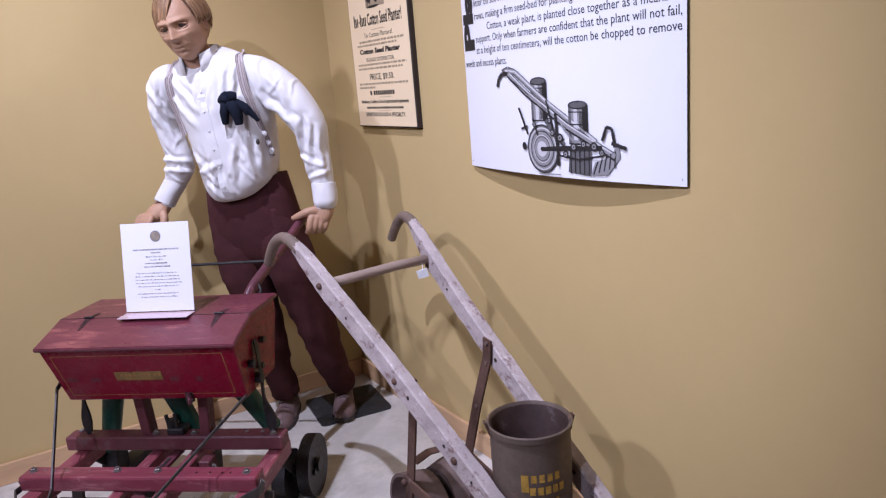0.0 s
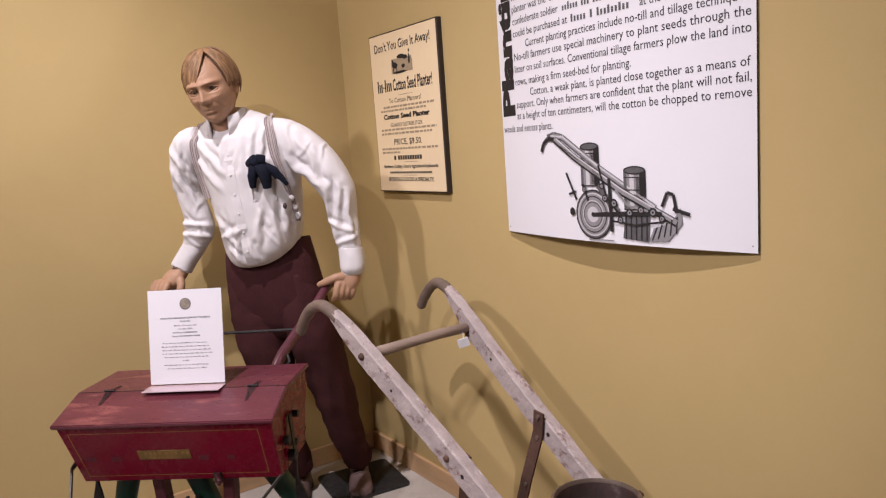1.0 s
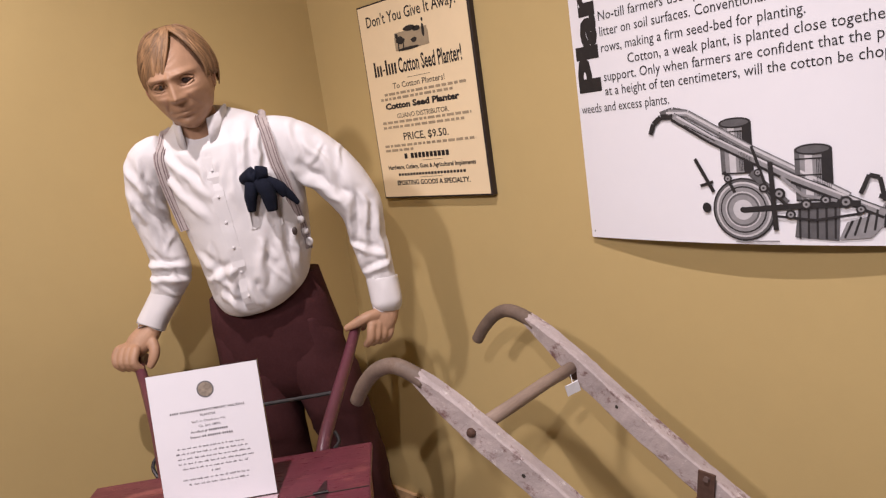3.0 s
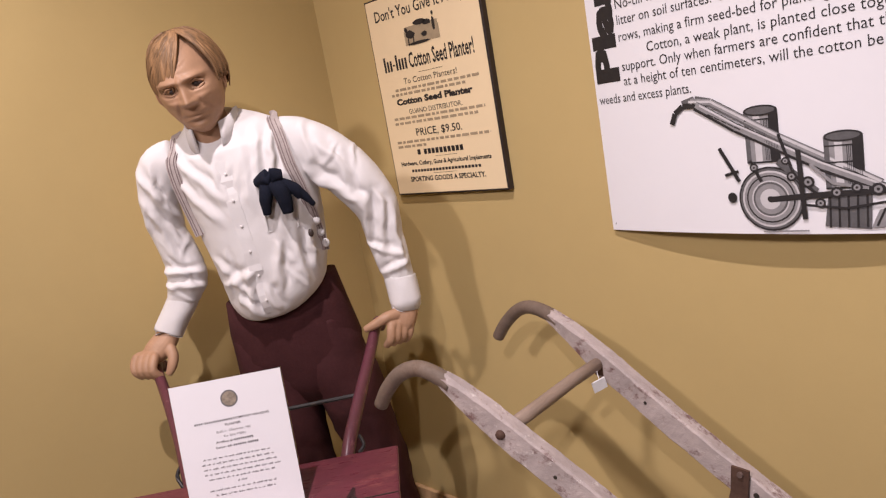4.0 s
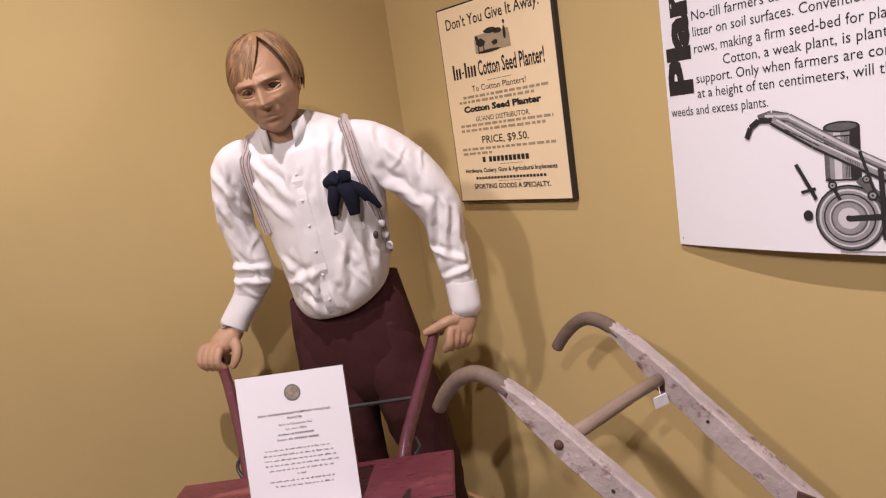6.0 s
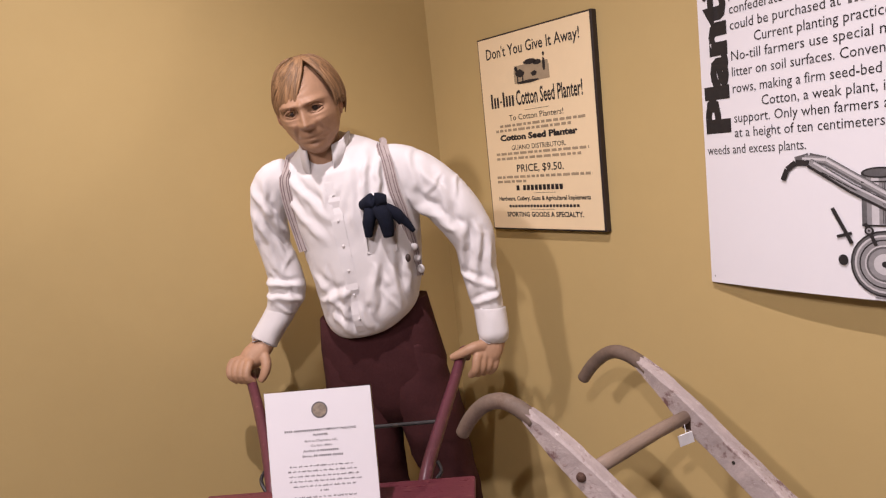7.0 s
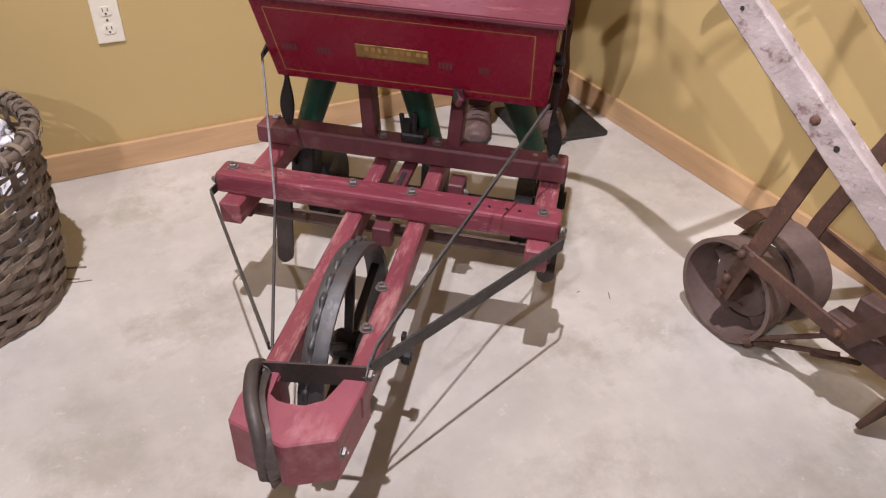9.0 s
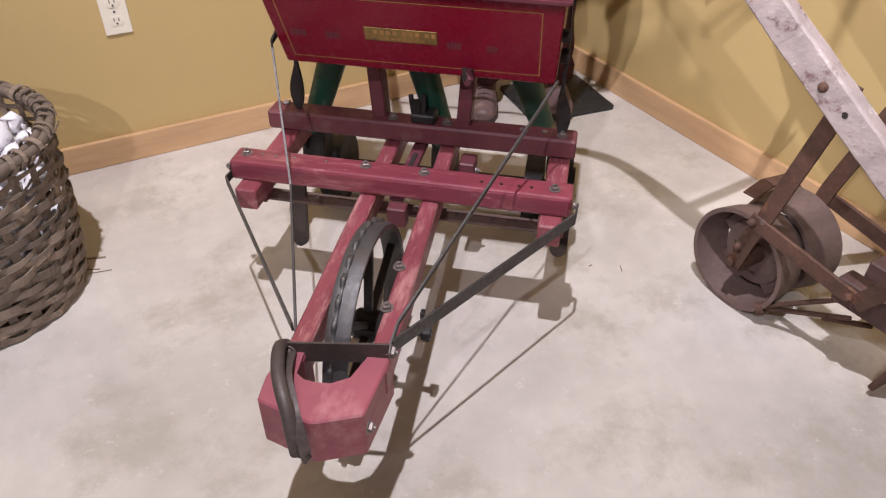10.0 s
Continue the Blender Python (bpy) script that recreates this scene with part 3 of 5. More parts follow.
    F = Matrix(((1, 0, 0), (0, fy.y, fy.z), (0, fz.y, fz.z))).transposed().to_4x4()
    F.translation = (0.0, 0.130, zb)
    x0, x1, y0, y1, w = -0.255, 0.268, 0.020, slope - 0.022, 0.0019
    dx = 0.016
    line = [(x0 + dx, y0, x1 - x0 - dx, w), (x0, y1, x1 - x0, w), (x1 - w, y0, w, y1 - y0)]
    bars("gilt_lining", line, F, gilt, hop, "thin gilt lining", lift=0.001)
    bm = bmesh.new()
    beam(bm, F @ Vector((x0 + dx, y0, 0.001)), F @ Vector((x0, y1, 0.001)), w, 0.0006, 0, up=fz)
    part("gilt_lining", bm, gilt, hop)
    # maker's plate
    bm = cuboid((0.146, 0.031, 0.002), F @ pose(-0.006, 0.092, 0.0015), 0.0006)
    pl = part("maker_plate", bm, brass, hop, "small tarnished brass maker's plate")
    bars("plate_print", [(-0.06 + 0.013 * k + (0.006 if k > 3 else 0) + (0.006 if k > 6 else 0), 0.093, 0.008, 0.010) for k in range(9)] + [(-0.05 + 0.012 * k, 0.082, 0.008, 0.004) for k in range(8)], F, gilt, pl, lift=0.0032)
    for x, w in ((-0.235, 0.035), (-0.160, 0.03), (0.085, 0.03), (0.165, 0.02)):
        bars("faded_stencil", [(x + k * w / 4, 0.070 - x * 0.01, w / 6, 0.016) for k in range(4)], F, red_dull, hop, lift=0.0008)
    # lid: a flat back board and a sloping front board that meet at the hinges
    prof = [(0.054, 0.690), (0.052, 0.701), (0.190, 0.744), (0.398, 0.740), (0.400, 0.727), (0.190, 0.731), (0.060, 0.690)]
    bm = bmesh.new()
    xa, xb = -0.286, 0.318
    la = [bm.verts.new((xa, y, z)) for y, z in prof]
    lb = [bm.verts.new((xb, y, z)) for y, z in prof]
    for i in range(len(prof)):
        j = (i + 1) % len(prof)
        bm.faces.new((la[i], lb[i], lb[j], la[j]))
    bm.faces.new(la[::-1]), bm.faces.new(lb)
    bmesh.ops.recalc_face_normals(bm, faces=bm.faces)
    bmesh.ops.bevel(bm, geom=list(bm.edges), offset=0.0025, segments=2, affect="EDGES")
    lid = part("lid", bm, red_lid, hop, "worn dark red board lid with strap hinges")
    # end boards under the lid
    for x in (-0.2795, 0.3065):
        bm = bmesh.new()
        vs = [bm.verts.new((x, y, z)) for y, z in ((0.070, 0.686), (0.190, 0.730), (0.393, 0.727), (0.393, 0.686))]
        vt = [bm.verts.new((x + (0.012 if x < 0 else -0.012), v.co.y, v.co.z)) for v in vs]
        bm.faces.new(vs), bm.faces.new(vt[::-1])
        for i in range(4):
            bm.faces.new((vs[i], vs[(i + 1) % 4], vt[(i + 1) % 4], vt[i]))
        bmesh.ops.recalc_face_normals(bm, faces=bm.faces)
        part("end_board", bm, red_box, hop)
    part("lid_seam", cuboid((xb - xa - 0.004, 0.002, 0.001), up(((xa + xb) / 2, 0.190, 0.7443))), slot_black, lid)
    for x in (-0.190, 0.222):
        bm = bmesh.new()
        vs = [bm.verts.new(p) for p in ((x - 0.011, 0.186, 0.7438), (x + 0.011, 0.186, 0.7438), (x + 0.003, 0.130, 0.7262), (x - 0.003, 0.130, 0.7262))]
        bm.faces.new(vs)
        vs = [bm.verts.new(p) for p in ((x + 0.011, 0.192, 0.7450), (x - 0.011, 0.192, 0.7450), (x + 0.003, 0.240, 0.7444), (x + 0.008, 0.240, 0.7444))]
        bm.faces.new(vs)
        bmesh.ops.solidify(bm, geom=list(bm.faces), thickness=-0.002)
        h = part("hinge", bm, hinge_iron, lid, "dusty iron strap hinge")
        bm = bmesh.new()
        disc(bm, pose(x, 0.189, 0.7475, 0, 90, 0), 0.0026, 0.030, 10)
        part("hinge_pin", bm, iron_dark, h)
    # castings on the hopper's end
    for y, z, r in ((0.16, 0.60, 0.012), (0.20, 0.54, 0.016), (0.25, 0.64, 0.010), (0.22, 0.57, 0.010)):
        bm = bmesh.new()
        disc(bm, pose(0.312, y, z, 0, 90, 0), r, 0.018, 12)
        part("end_casting", bm, iron_dark, hop)
    bm = bmesh.new()
    strap(bm, [(0.313, 0.20, 0.66), (0.317, 0.205, 0.545)], 0.004, 0.022, up=(0, 1, 0))
    part("end_strap", bm, iron_dark, hop)
    # handles, from under the hopper's back up to the grips
    for pts in (
        [(-0.120, 0.36, 0.58), (-0.145, 0.42, 0.725), (-0.195, 0.56, 0.79), (-0.255, 0.71, 0.845), (-0.300, 0.815, 0.893), (-0.308, 0.865, 0.890), (-0.308, 0.90, 0.870)],
        [(0.175, 0.36, 0.58), (0.200, 0.44, 0.715), (0.233, 0.56, 0.785), (0.270, 0.69, 0.850), (0.296, 0.785, 0.900), (0.305, 0.830, 0.900), (0.308, 0.865, 0.880)],
    ):
        bm = bmesh.new()
        tube(bm, spline(pts, 6), lambda k: 0.021 - 0.004 * k, 10, flat=0.75, up=(1, 0, 0))
        smooth_by_angle(part("handle", bm, handle_red, th, "curved purplish red wooden handle"), 60)
    bm = bmesh.new()
    tube(bm, [Vector((-0.215, 0.60, 0.790)), Vector((0.225, 0.60, 0.794)), Vector((0.240, 0.60, 0.804))], 0.0050, 10)
    part("handle_rod", bm, iron_dark, th)
    for x, y in ((-0.150, 0.43), (0.215, 0.45)):
        bm = bmesh.new()
        tube(bm, spline([(x - 0.012, y, 0.715), (x - 0.03, y + 0.02, 0.745), (x - 0.012, y + 0.04, 0.77)] if x < 0 else [(x + 0.012, y, 0.715), (x + 0.024, y + 0.01, 0.728), (x + 0.016, y + 0.02, 0.748)], 4), 0.0045, 8)
        part("handle_clip", bm, iron_dark, th)
    return th


build_planter()


# ---- paper sign in a clear stand, on the planter's lid ----
def build_sign():
    foot, head = Vector((0.028, 0.212, 0.752)), Vector((0.026, 0.262, 1.008))
    y = (head - foot).normalized()
    x = Vector((1, 0, 0))
    z = x.cross(y)
    M = Matrix((x, y, z)).transposed().to_4x4()
    M.translation = foot
    th = thing("table_sign", PL @ pose(0, 0, 0), "white printed letter sheet in a clear acrylic slant stand", "sign")
    part("sheet", cuboid((0.2155, 0.262, 0.0010), M @ pose(0, 0.131, 0.0), 0.0), white_paper, th)
    part("back_pane", cuboid((0.2185, 0.265, 0.0016), M @ pose(0, 0.131, -0.0024), 0.0004), acrylic, th).visible_shadow = False
    part("foot_pane", cuboid((0.2185, 0.055, 0.0025), Matrix.Translation((0.028, 0.186, 0.7475)) @ pose(0, 0, 0, -1, 0, 0), 0.0005), glare_tinted_foot, th, "acrylic foot of the stand with glare painted in")
    S = M @ pose(0, 0, 0.0006)
    bm = bmesh.new()
    lathe(bm, [(0.0165, 0), (0.0165, 0.0003), (0.0145, 0.0003), (0.0145, 0.0)], S @ pose(0.002, 0.222, 0), 28)
    part("seal_ring", bm, paper_print, th)
    bm = bmesh.new()
    disc(bm, S @ pose(0.002, 0.222, 0.0002), 0.0138, 0.0003, 28)
    part("seal", bm, seal_ink, th, "round sepia printed seal")
    def letters(x, n, step=0.0042):
        return [(x + step * k, yy, step * 0.62, 0.0040) for k in range(n)]

    yy = 0.181
    bars("maker_line", letters(-0.072, 4) + letters(-0.0525, 13), S, paper_print, th)
    for text, size, w, yy, xx, bold in (("COMPANY WALKING", 0.0066, 0.070, 0.181, 0.037, 0.0001), ("PLANTER", 0.0062, 0.030, 0.1715, 0.0, 0.0001), ("Built in Charlotte, NC", 0.0064, 0.066, 0.160, 0.0, 0), ("Ca. late 1800s", 0.0064, 0.042, 0.1505, 0.0, 0)):
        lettering("print_line", text, size, S @ pose(xx, yy, 0), paper_print, th, width=w, align="CENTER", bold=bold)
    lettering("print_line", "Artifact #", 0.0062, S @ pose(-0.022, 0.1405, 0), paper_print, th, width=0.032, align="CENTER", bold=0.0001)
    yy = 0.1405
    bars("artifact_number", letters(-0.003, 9), S, paper_print, th)
    lettering("print_line", "Donor:", 0.0062, S @ pose(-0.030, 0.1305, 0), paper_print, th, width=0.02, align="CENTER", bold=0.0001)
    yy = 0.1305
    bars("donor_name", letters(-0.017, 2) + letters(-0.006, 6) + letters(0.022, 5), S, paper_print, th)
    rng = random.Random(4)
    rows = []
    for k, (a, b) in enumerate(((-0.068, 0.060), (-0.072, 0.068), (-0.070, 0.070), (-0.070, 0.066), (-0.064, 0.060), (-0.010, 0.006), (-0.066, 0.062), (-0.056, 0.056))):
        xx, yy = a, 0.112 - k * 0.0098 - (0.0 if k < 6 else 0.002)
        while xx < b:
            w = rng.uniform(0.004, 0.013)
            for q in range(int(w / 0.0018)):
                rows.append((xx + 0.0018 * q, yy, 0.0011, rng.choice((0.0022, 0.0022, 0.0034))))
            xx += w + 0.0022
    tagged(bars("small_print", rows, S, paper_print, th), kind="stuff")


build_sign()


# ---- mannequin behind the planter: one plain mesh, in the planter's frame ----
def ellipse_loft(bm, rings, index, sides=24, wobble=0.0, seed=0.0, cap=True):
    """Loft closed rings, each (centre, half width, half depth, way of the ring's axis)."""
    loops = []
    n = len(rings)
    for i, (c, rx, ry, nrm) in enumerate(rings):
        c = Vector(c)
        w = Vector(nrm).normalized()
        x = Vector((1, 0, 0)) - w * w.x
        x.normalize()
        y = w.cross(x)
        loop = []
        for j in range(sides):
            t = 2 * math.pi * j / sides
            ca, sa = math.cos(t), math.sin(t)
            p = c + x * (rx * math.copysign(abs(ca) ** 0.85, ca)) + y * (ry * math.copysign(abs(sa) ** 0.85, sa))
            if wobble:
                d = (x * ca + y * sa).normalized()
                q = p * 8.5 + Vector((seed, seed, seed))
                fold = noise.noise(Vector((q.x * 0.8, q.y * 0.8, q.z * 1.3)))
                ridge = max(0, 1 - 3.2 * abs(noise.noise(Vector((q.x * 1.0 + q.z * 0.8, q.y * 1.0, q.z * 0.7 - q.x * 0.5))))) ** 1.5
                crease = max(0, 1 - 3.6 * abs(noise.noise(Vector((q.x * 1.5 - q.z * 1.4, q.y * 1.7, q.z * 1.5)) + Vector((7, 3, 1))))) ** 1.5
                p += d * wobble * (fold * 0.8 + 1.3 * ridge + 0.4 * crease - 0.5)
            loop.append(bm.verts.new(p))
        loops.append(loop)
    for a, b in zip(loops, loops[1:]):
        for j in range(sides):
            f = bm.faces.new((a[j], a[(j + 1) % sides], b[(j + 1) % sides], b[j]))
            f.material_index, f.smooth = index, True
    if cap:
        for lp in (loops[0][::-1], loops[-1]):
            f = bm.faces.new(lp)
            f.material_index = index
    return loops


def limb(bm, pts, radii, index, steps=8, sides=20, wobble=0.0, seed=0.0, flat=1.0):
    ps = spline(pts, steps)
    rs = spline([(r, 0, 0) for r in radii], steps)
    rings = []
    for i, p in enumerate(ps):
        w = ps[min(i + 1, len(ps) - 1)] - ps[max(i - 1, 0)]
        rings.append((p, rs[i].x, rs[i].x * flat, w))
    return ellipse_loft(bm, rings, index, sides, wobble, seed, True)


def ball(bm, c, radii, index, turn=(0, 0, 0), u=18, v=12):
    m = Matrix.Translation(c) @ pose(0, 0, 0, *turn) @ Matrix.Diagonal((*radii, 1))
    r = bmesh.ops.create_uvsphere(bm, u_segments=u, v_segments=v, radius=1.0, matrix=m)
    for f in {f for q in r["verts"] for f in q.link_faces}:
        f.material_index, f.smooth = index, True
    return r["verts"]


def fused(source, voxel, rounds=3):
    """Melt the overlapping closed shapes of a bmesh into one skin and relax it; gives places and faces."""
    bmesh.ops.recalc_face_normals(source, faces=source.faces)
    me = bpy.data.meshes.new("skin")
    source.to_mesh(me)
    source.free()
    ob = bpy.data.objects.new("skin", me)
    scene.collection.objects.link(ob)
    mod = ob.modifiers.new("melt", "REMESH")
    mod.mode, mod.voxel_size = "VOXEL", voxel
    out = bpy.data.meshes.new_from_object(ob.evaluated_get(bpy.context.evaluated_depsgraph_get()))
    bpy.data.objects.remove(ob)
    bm = bmesh.new()
    bm.from_mesh(out)
    for k in range(rounds):
        bmesh.ops.smooth_vert(bm, verts=bm.verts, factor=0.5, use_axis_x=True, use_axis_y=True, use_axis_z=True)
    bm.normal_update()
    bm.verts.index_update()
    co = np.array([v.co for v in bm.verts])
    nr = np.array([v.normal for v in bm.verts])
    faces = [[v.index for v in f.verts] for f in bm.faces]
    bm.free()
    return co, nr, faces


def pour(bm, co, faces, index):
    vs = [bm.verts.new(p) for p in co.tolist()]
    for f in faces:
        q = bm.faces.new([vs[i] for i in f])
        q.material_index, q.smooth = index, True


def fold_cloth(co, nr, folds):
    """Push the cloth out along folds (x, z, x, z, width, height) that run down its front, each with a valley beside it."""
    drift = np.array([noise.noise(Vector(p) * 16) + 0.6 * noise.noise(Vector(p) * 37) for p in co.tolist()])
    lift = np.zeros(len(co))
    front = np.clip(0.55 - 0.9 * nr[:, 1], 0, 1)
    for x0, z0, x1, z1, w, h in folds:
        d = np.array((x1 - x0, z1 - z0))
        ln = np.hypot(*d)
        d = d / ln
        u = ((co[:, 0] - x0) * d[0] + (co[:, 2] - z0) * d[1]) / ln
        v = -(co[:, 0] - x0) * d[1] + (co[:, 2] - z0) * d[0] + 0.008 * drift
        along = np.clip(np.minimum(u + 0.12, 1.12 - u) / 0.40, 0, 1)
        along = along * along * (3 - 2 * along)
        lift += 1.35 * h * along * front * (np.exp(-(v / w) ** 2) - 0.75 * np.exp(-((v - 1.7 * w) / (1.1 * w)) ** 2))
    return co + nr * (lift + 0.0012 * drift)[:, None]


def build_mannequin():
    SHIRT, TROU, SKIN, HAIR, SHOE, SOLE, DARK, BAND, LINE, LIP = range(10)
    bm = bmesh.new()
    # shirt: body bloused over the waist, shoulders and loose sleeves, melted into one cloth and then folded
    raw = bmesh.new()
    torso = [
        ((0.036, 0.846, 0.984), 0.050, 0.060), ((0.044, 0.850, 1.000), 0.092, 0.092), ((0.056, 0.852, 1.036), 0.126, 0.116),
        ((0.062, 0.850, 1.085), 0.142, 0.124), ((0.061, 0.842, 1.170), 0.153, 0.126), ((0.058, 0.832, 1.250), 0.162, 0.121),
        ((0.052, 0.820, 1.320), 0.168, 0.114), ((0.042, 0.812, 1.385), 0.172, 0.103), ((0.030, 0.805, 1.440), 0.160, 0.086),
        ((0.012, 0.800, 1.480), 0.118, 0.066), ((-0.004, 0.792, 1.506), 0.068, 0.054),
    ]
    cs = spline([t[0] for t in torso], 5)
    rr = spline([(t[1], t[2], 0) for t in torso], 5)
    ellipse_loft(raw, [(c, r.x, r.y, (-0.10, -0.12 - 0.55 * max(0.0, (c.z - 1.44) / 0.06), 1)) for c, r in zip(cs, rr)], 0, 48)
    limb(raw, [(-0.060, 0.805, 1.425), (-0.150, 0.803, 1.420), (-0.182, 0.812, 1.346), (-0.188, 0.832, 1.258), (-0.176, 0.846, 1.180), (-0.172, 0.848, 1.125), (-0.188, 0.845, 1.080), (-0.212, 0.840, 1.045)], [0.046, 0.054, 0.050, 0.045, 0.047, 0.051, 0.045, 0.032], 0, 6, 24)
    limb(raw, [(0.080, 0.805, 1.430), (0.180, 0.802, 1.424), (0.262, 0.800, 1.366), (0.322, 0.800, 1.292), (0.360, 0.802, 1.218), (0.367, 0.806, 1.140), (0.377, 0.800, 1.070), (0.386, 0.793, 1.010)], [0.050, 0.062, 0.068, 0.066, 0.058, 0.050, 0.046, 0.037], 0, 6, 24)
    co, nr, faces = fused(raw, 0.0050, 4)
    folds = [
        (-0.115, 1.43, 0.005, 1.30, 0.011, 0.0055), (-0.125, 1.38, -0.015, 1.25, 0.010, 0.0050), (-0.02, 1.41, 0.012, 1.30, 0.012, 0.0050), (0.105, 1.48, 0.082, 1.29, 0.010, 0.0060), (0.142, 1.47, 0.118, 1.33, 0.009, 0.0050), (0.060, 1.45, 0.064, 1.27, 0.012, 0.0040),
        (-0.065, 1.085, 0.040, 1.125, 0.010, 0.0065), (0.020, 1.13, 0.000, 1.01, 0.011, 0.0065), (0.105, 1.20, 0.080, 1.05, 0.012, 0.0070), (0.140, 1.19, 0.150, 1.04, 0.012, 0.0080), (0.185, 1.22, 0.172, 1.06, 0.010, 0.0070), (-0.075, 1.17, 0.010, 1.05, 0.010, 0.0050), (0.045, 1.08, 0.070, 1.00, 0.009, 0.0060), (-0.030, 1.06, 0.020, 0.99, 0.009, 0.0060),
        (-0.215, 1.42, -0.140, 1.27, 0.010, 0.0055), (-0.225, 1.35, -0.145, 1.20, 0.010, 0.0060), (-0.205, 1.31, -0.165, 1.16, 0.009, 0.0050), (-0.225, 1.150, -0.125, 1.128, 0.008, 0.0080), (-0.225, 1.115, -0.125, 1.092, 0.008, 0.0085), (-0.205, 1.175, -0.145, 1.10, 0.008, 0.0050), (-0.165, 1.43, -0.190, 1.30, 0.009, 0.0040),
        (0.225, 1.33, 0.335, 1.235, 0.011, 0.0080), (0.285, 1.335, 0.335, 1.200, 0.011, 0.0075), (0.335, 1.275, 0.330, 1.130, 0.010, 0.0080), (0.372, 1.25, 0.358, 1.08, 0.010, 0.0065), (0.398, 1.22, 0.404, 1.04, 0.009, 0.0060), (0.315, 1.135, 0.405, 1.085, 0.008, 0.0060), (0.340, 1.045, 0.420, 1.070, 0.008, 0.0060), (0.235, 1.42, 0.315, 1.31, 0.011, 0.0050), (0.205, 1.36, 0.250, 1.29, 0.010, 0.0070), (0.215, 1.47, 0.225, 1.34, 0.010, 0.0040),
    ]
    rng = random.Random(17)
    for k in range(46):
        x, z, t, ln = rng.uniform(-0.22, 0.41), rng.uniform(1.0, 1.44), rng.uniform(-0.7, 0.7), rng.uniform(0.05, 0.12)
        folds.append((x, z, x + ln * math.sin(t), z - ln * math.cos(t), rng.uniform(0.005, 0.009), rng.uniform(0.0012, 0.0026)))
    pour(bm, fold_cloth(co, nr, folds), faces, SHIRT)
    tree = BVHTree.FromBMesh(bm)

    def on_chest(x, z, off=0.0):
        hit = tree.ray_cast(Vector((x, 0.2, z)), Vector((0, 1, 0)))[0]
        return Vector((x, (hit.y if hit else 0.80) - off, z))

    def over(x, y, off=0.0):
        hit = tree.ray_cast(Vector((x, y, 2.0)), Vector((0, 0, -1)))[0]
        return Vector((x, y, (hit.z if hit else 1.46) + off))

    # stand collar, open in front over a neckband
    for r0, z0, r1, z1, a0, a1 in ((0.066, 1.462, 0.068, 1.522, -64, 238), (0.060, 1.428, 0.055, 1.455, -125, -55)):
        bmc = []
        for k in range(33):
            a = math.radians(a0 + (a1 - a0) * k / 32)
            ca, sa = math.cos(a), math.sin(a)
            drop = 0.030 * max(0, -sa) - 0.010 * ca
            c = Vector((-0.006, 0.786, 0))
            flare = 0.003 * math.sin(a * 5)
            ps = [c + Vector((r0 * ca, r0 * sa, z0 - drop)), c + Vector(((r1 + flare) * ca, (r1 + flare) * sa, z1 - drop)), c + Vector(((r1 + flare - 0.004) * ca, (r1 + flare - 0.004) * sa, z1 - drop)), c + Vector(((r0 - 0.006) * ca, (r0 - 0.006) * sa, z0 - drop))]
            bmc.append([bm.verts.new(p) for p in ps])
        for A, B in zip(bmc, bmc[1:]):
            for j in range(4):
                f = bm.faces.new((A[j], B[j], B[(j + 1) % 4], A[(j + 1) % 4]))
                f.material_index, f.smooth = SHIRT, True
        for e in (bmc[0], bmc[-1][::-1]):
            bm.faces.new(e).material_index = SHIRT
    # cuffs
    for pts, r in (([(-0.196, 0.846, 1.066), (-0.204, 0.843, 1.052), (-0.246, 0.833, 0.992), (-0.250, 0.832, 0.986)], [0.0375, 0.0395, 0.0385, 0.0375]), ([(0.384, 0.796, 1.026), (0.384, 0.795, 1.018), (0.388, 0.787, 0.966), (0.388, 0.787, 0.960)], [0.0405, 0.0425, 0.0435, 0.0425])):
        limb(bm, pts, r, SHIRT, 6, 32, 0.0022, r[1])
    # closed fists on the grips, each melted into one skin
    for palm, radii, knuckle, middle, tip, step, thumb in (
        ([(-0.238, 0.834, 1.000), (-0.258, 0.824, 0.968), (-0.286, 0.812, 0.942), (-0.306, 0.806, 0.928)], [0.025, 0.031, 0.033, 0.026], (-0.336, 0.794, 0.936), (-0.340, 0.774, 0.908), (-0.326, 0.786, 0.884), (0.0165, -0.005, -0.001), [(-0.256, 0.812, 0.955), (-0.243, 0.794, 0.925), (-0.250, 0.784, 0.898), (-0.262, 0.780, 0.880)]),
        ([(0.388, 0.788, 0.972), (0.384, 0.782, 0.938), (0.372, 0.778, 0.908), (0.362, 0.776, 0.892)], [0.027, 0.034, 0.034, 0.027], (0.340, 0.748, 0.906), (0.332, 0.742, 0.874), (0.316, 0.760, 0.852), (0.0165, 0.009, -0.001), [(0.366, 0.768, 0.932), (0.330, 0.752, 0.930), (0.296, 0.750, 0.918), (0.268, 0.752, 0.908)]),
    ):
        raw = bmesh.new()
        limb(raw, palm, radii, 0, 5, 18, 0, 0, 0.85)
        for k in range(4):
            o = Vector(step) * k
            back = Vector(palm[2]) * 0.6 + (Vector(knuckle) + o) * 0.4
            limb(raw, [back, Vector(knuckle) + o, Vector(middle) + o, Vector(tip) + o], [0.012, 0.0125, 0.0115, 0.0090], 0, 4, 12)
            ball(raw, Vector(knuckle) + o + Vector((0, -0.002, 0.003)), (0.011, 0.010, 0.010), 0, u=10, v=8)
        limb(raw, thumb, [0.016, 0.0145, 0.0125, 0.0085], 0, 5, 12)
        co, nr, faces = fused(raw, 0.0026, 2)
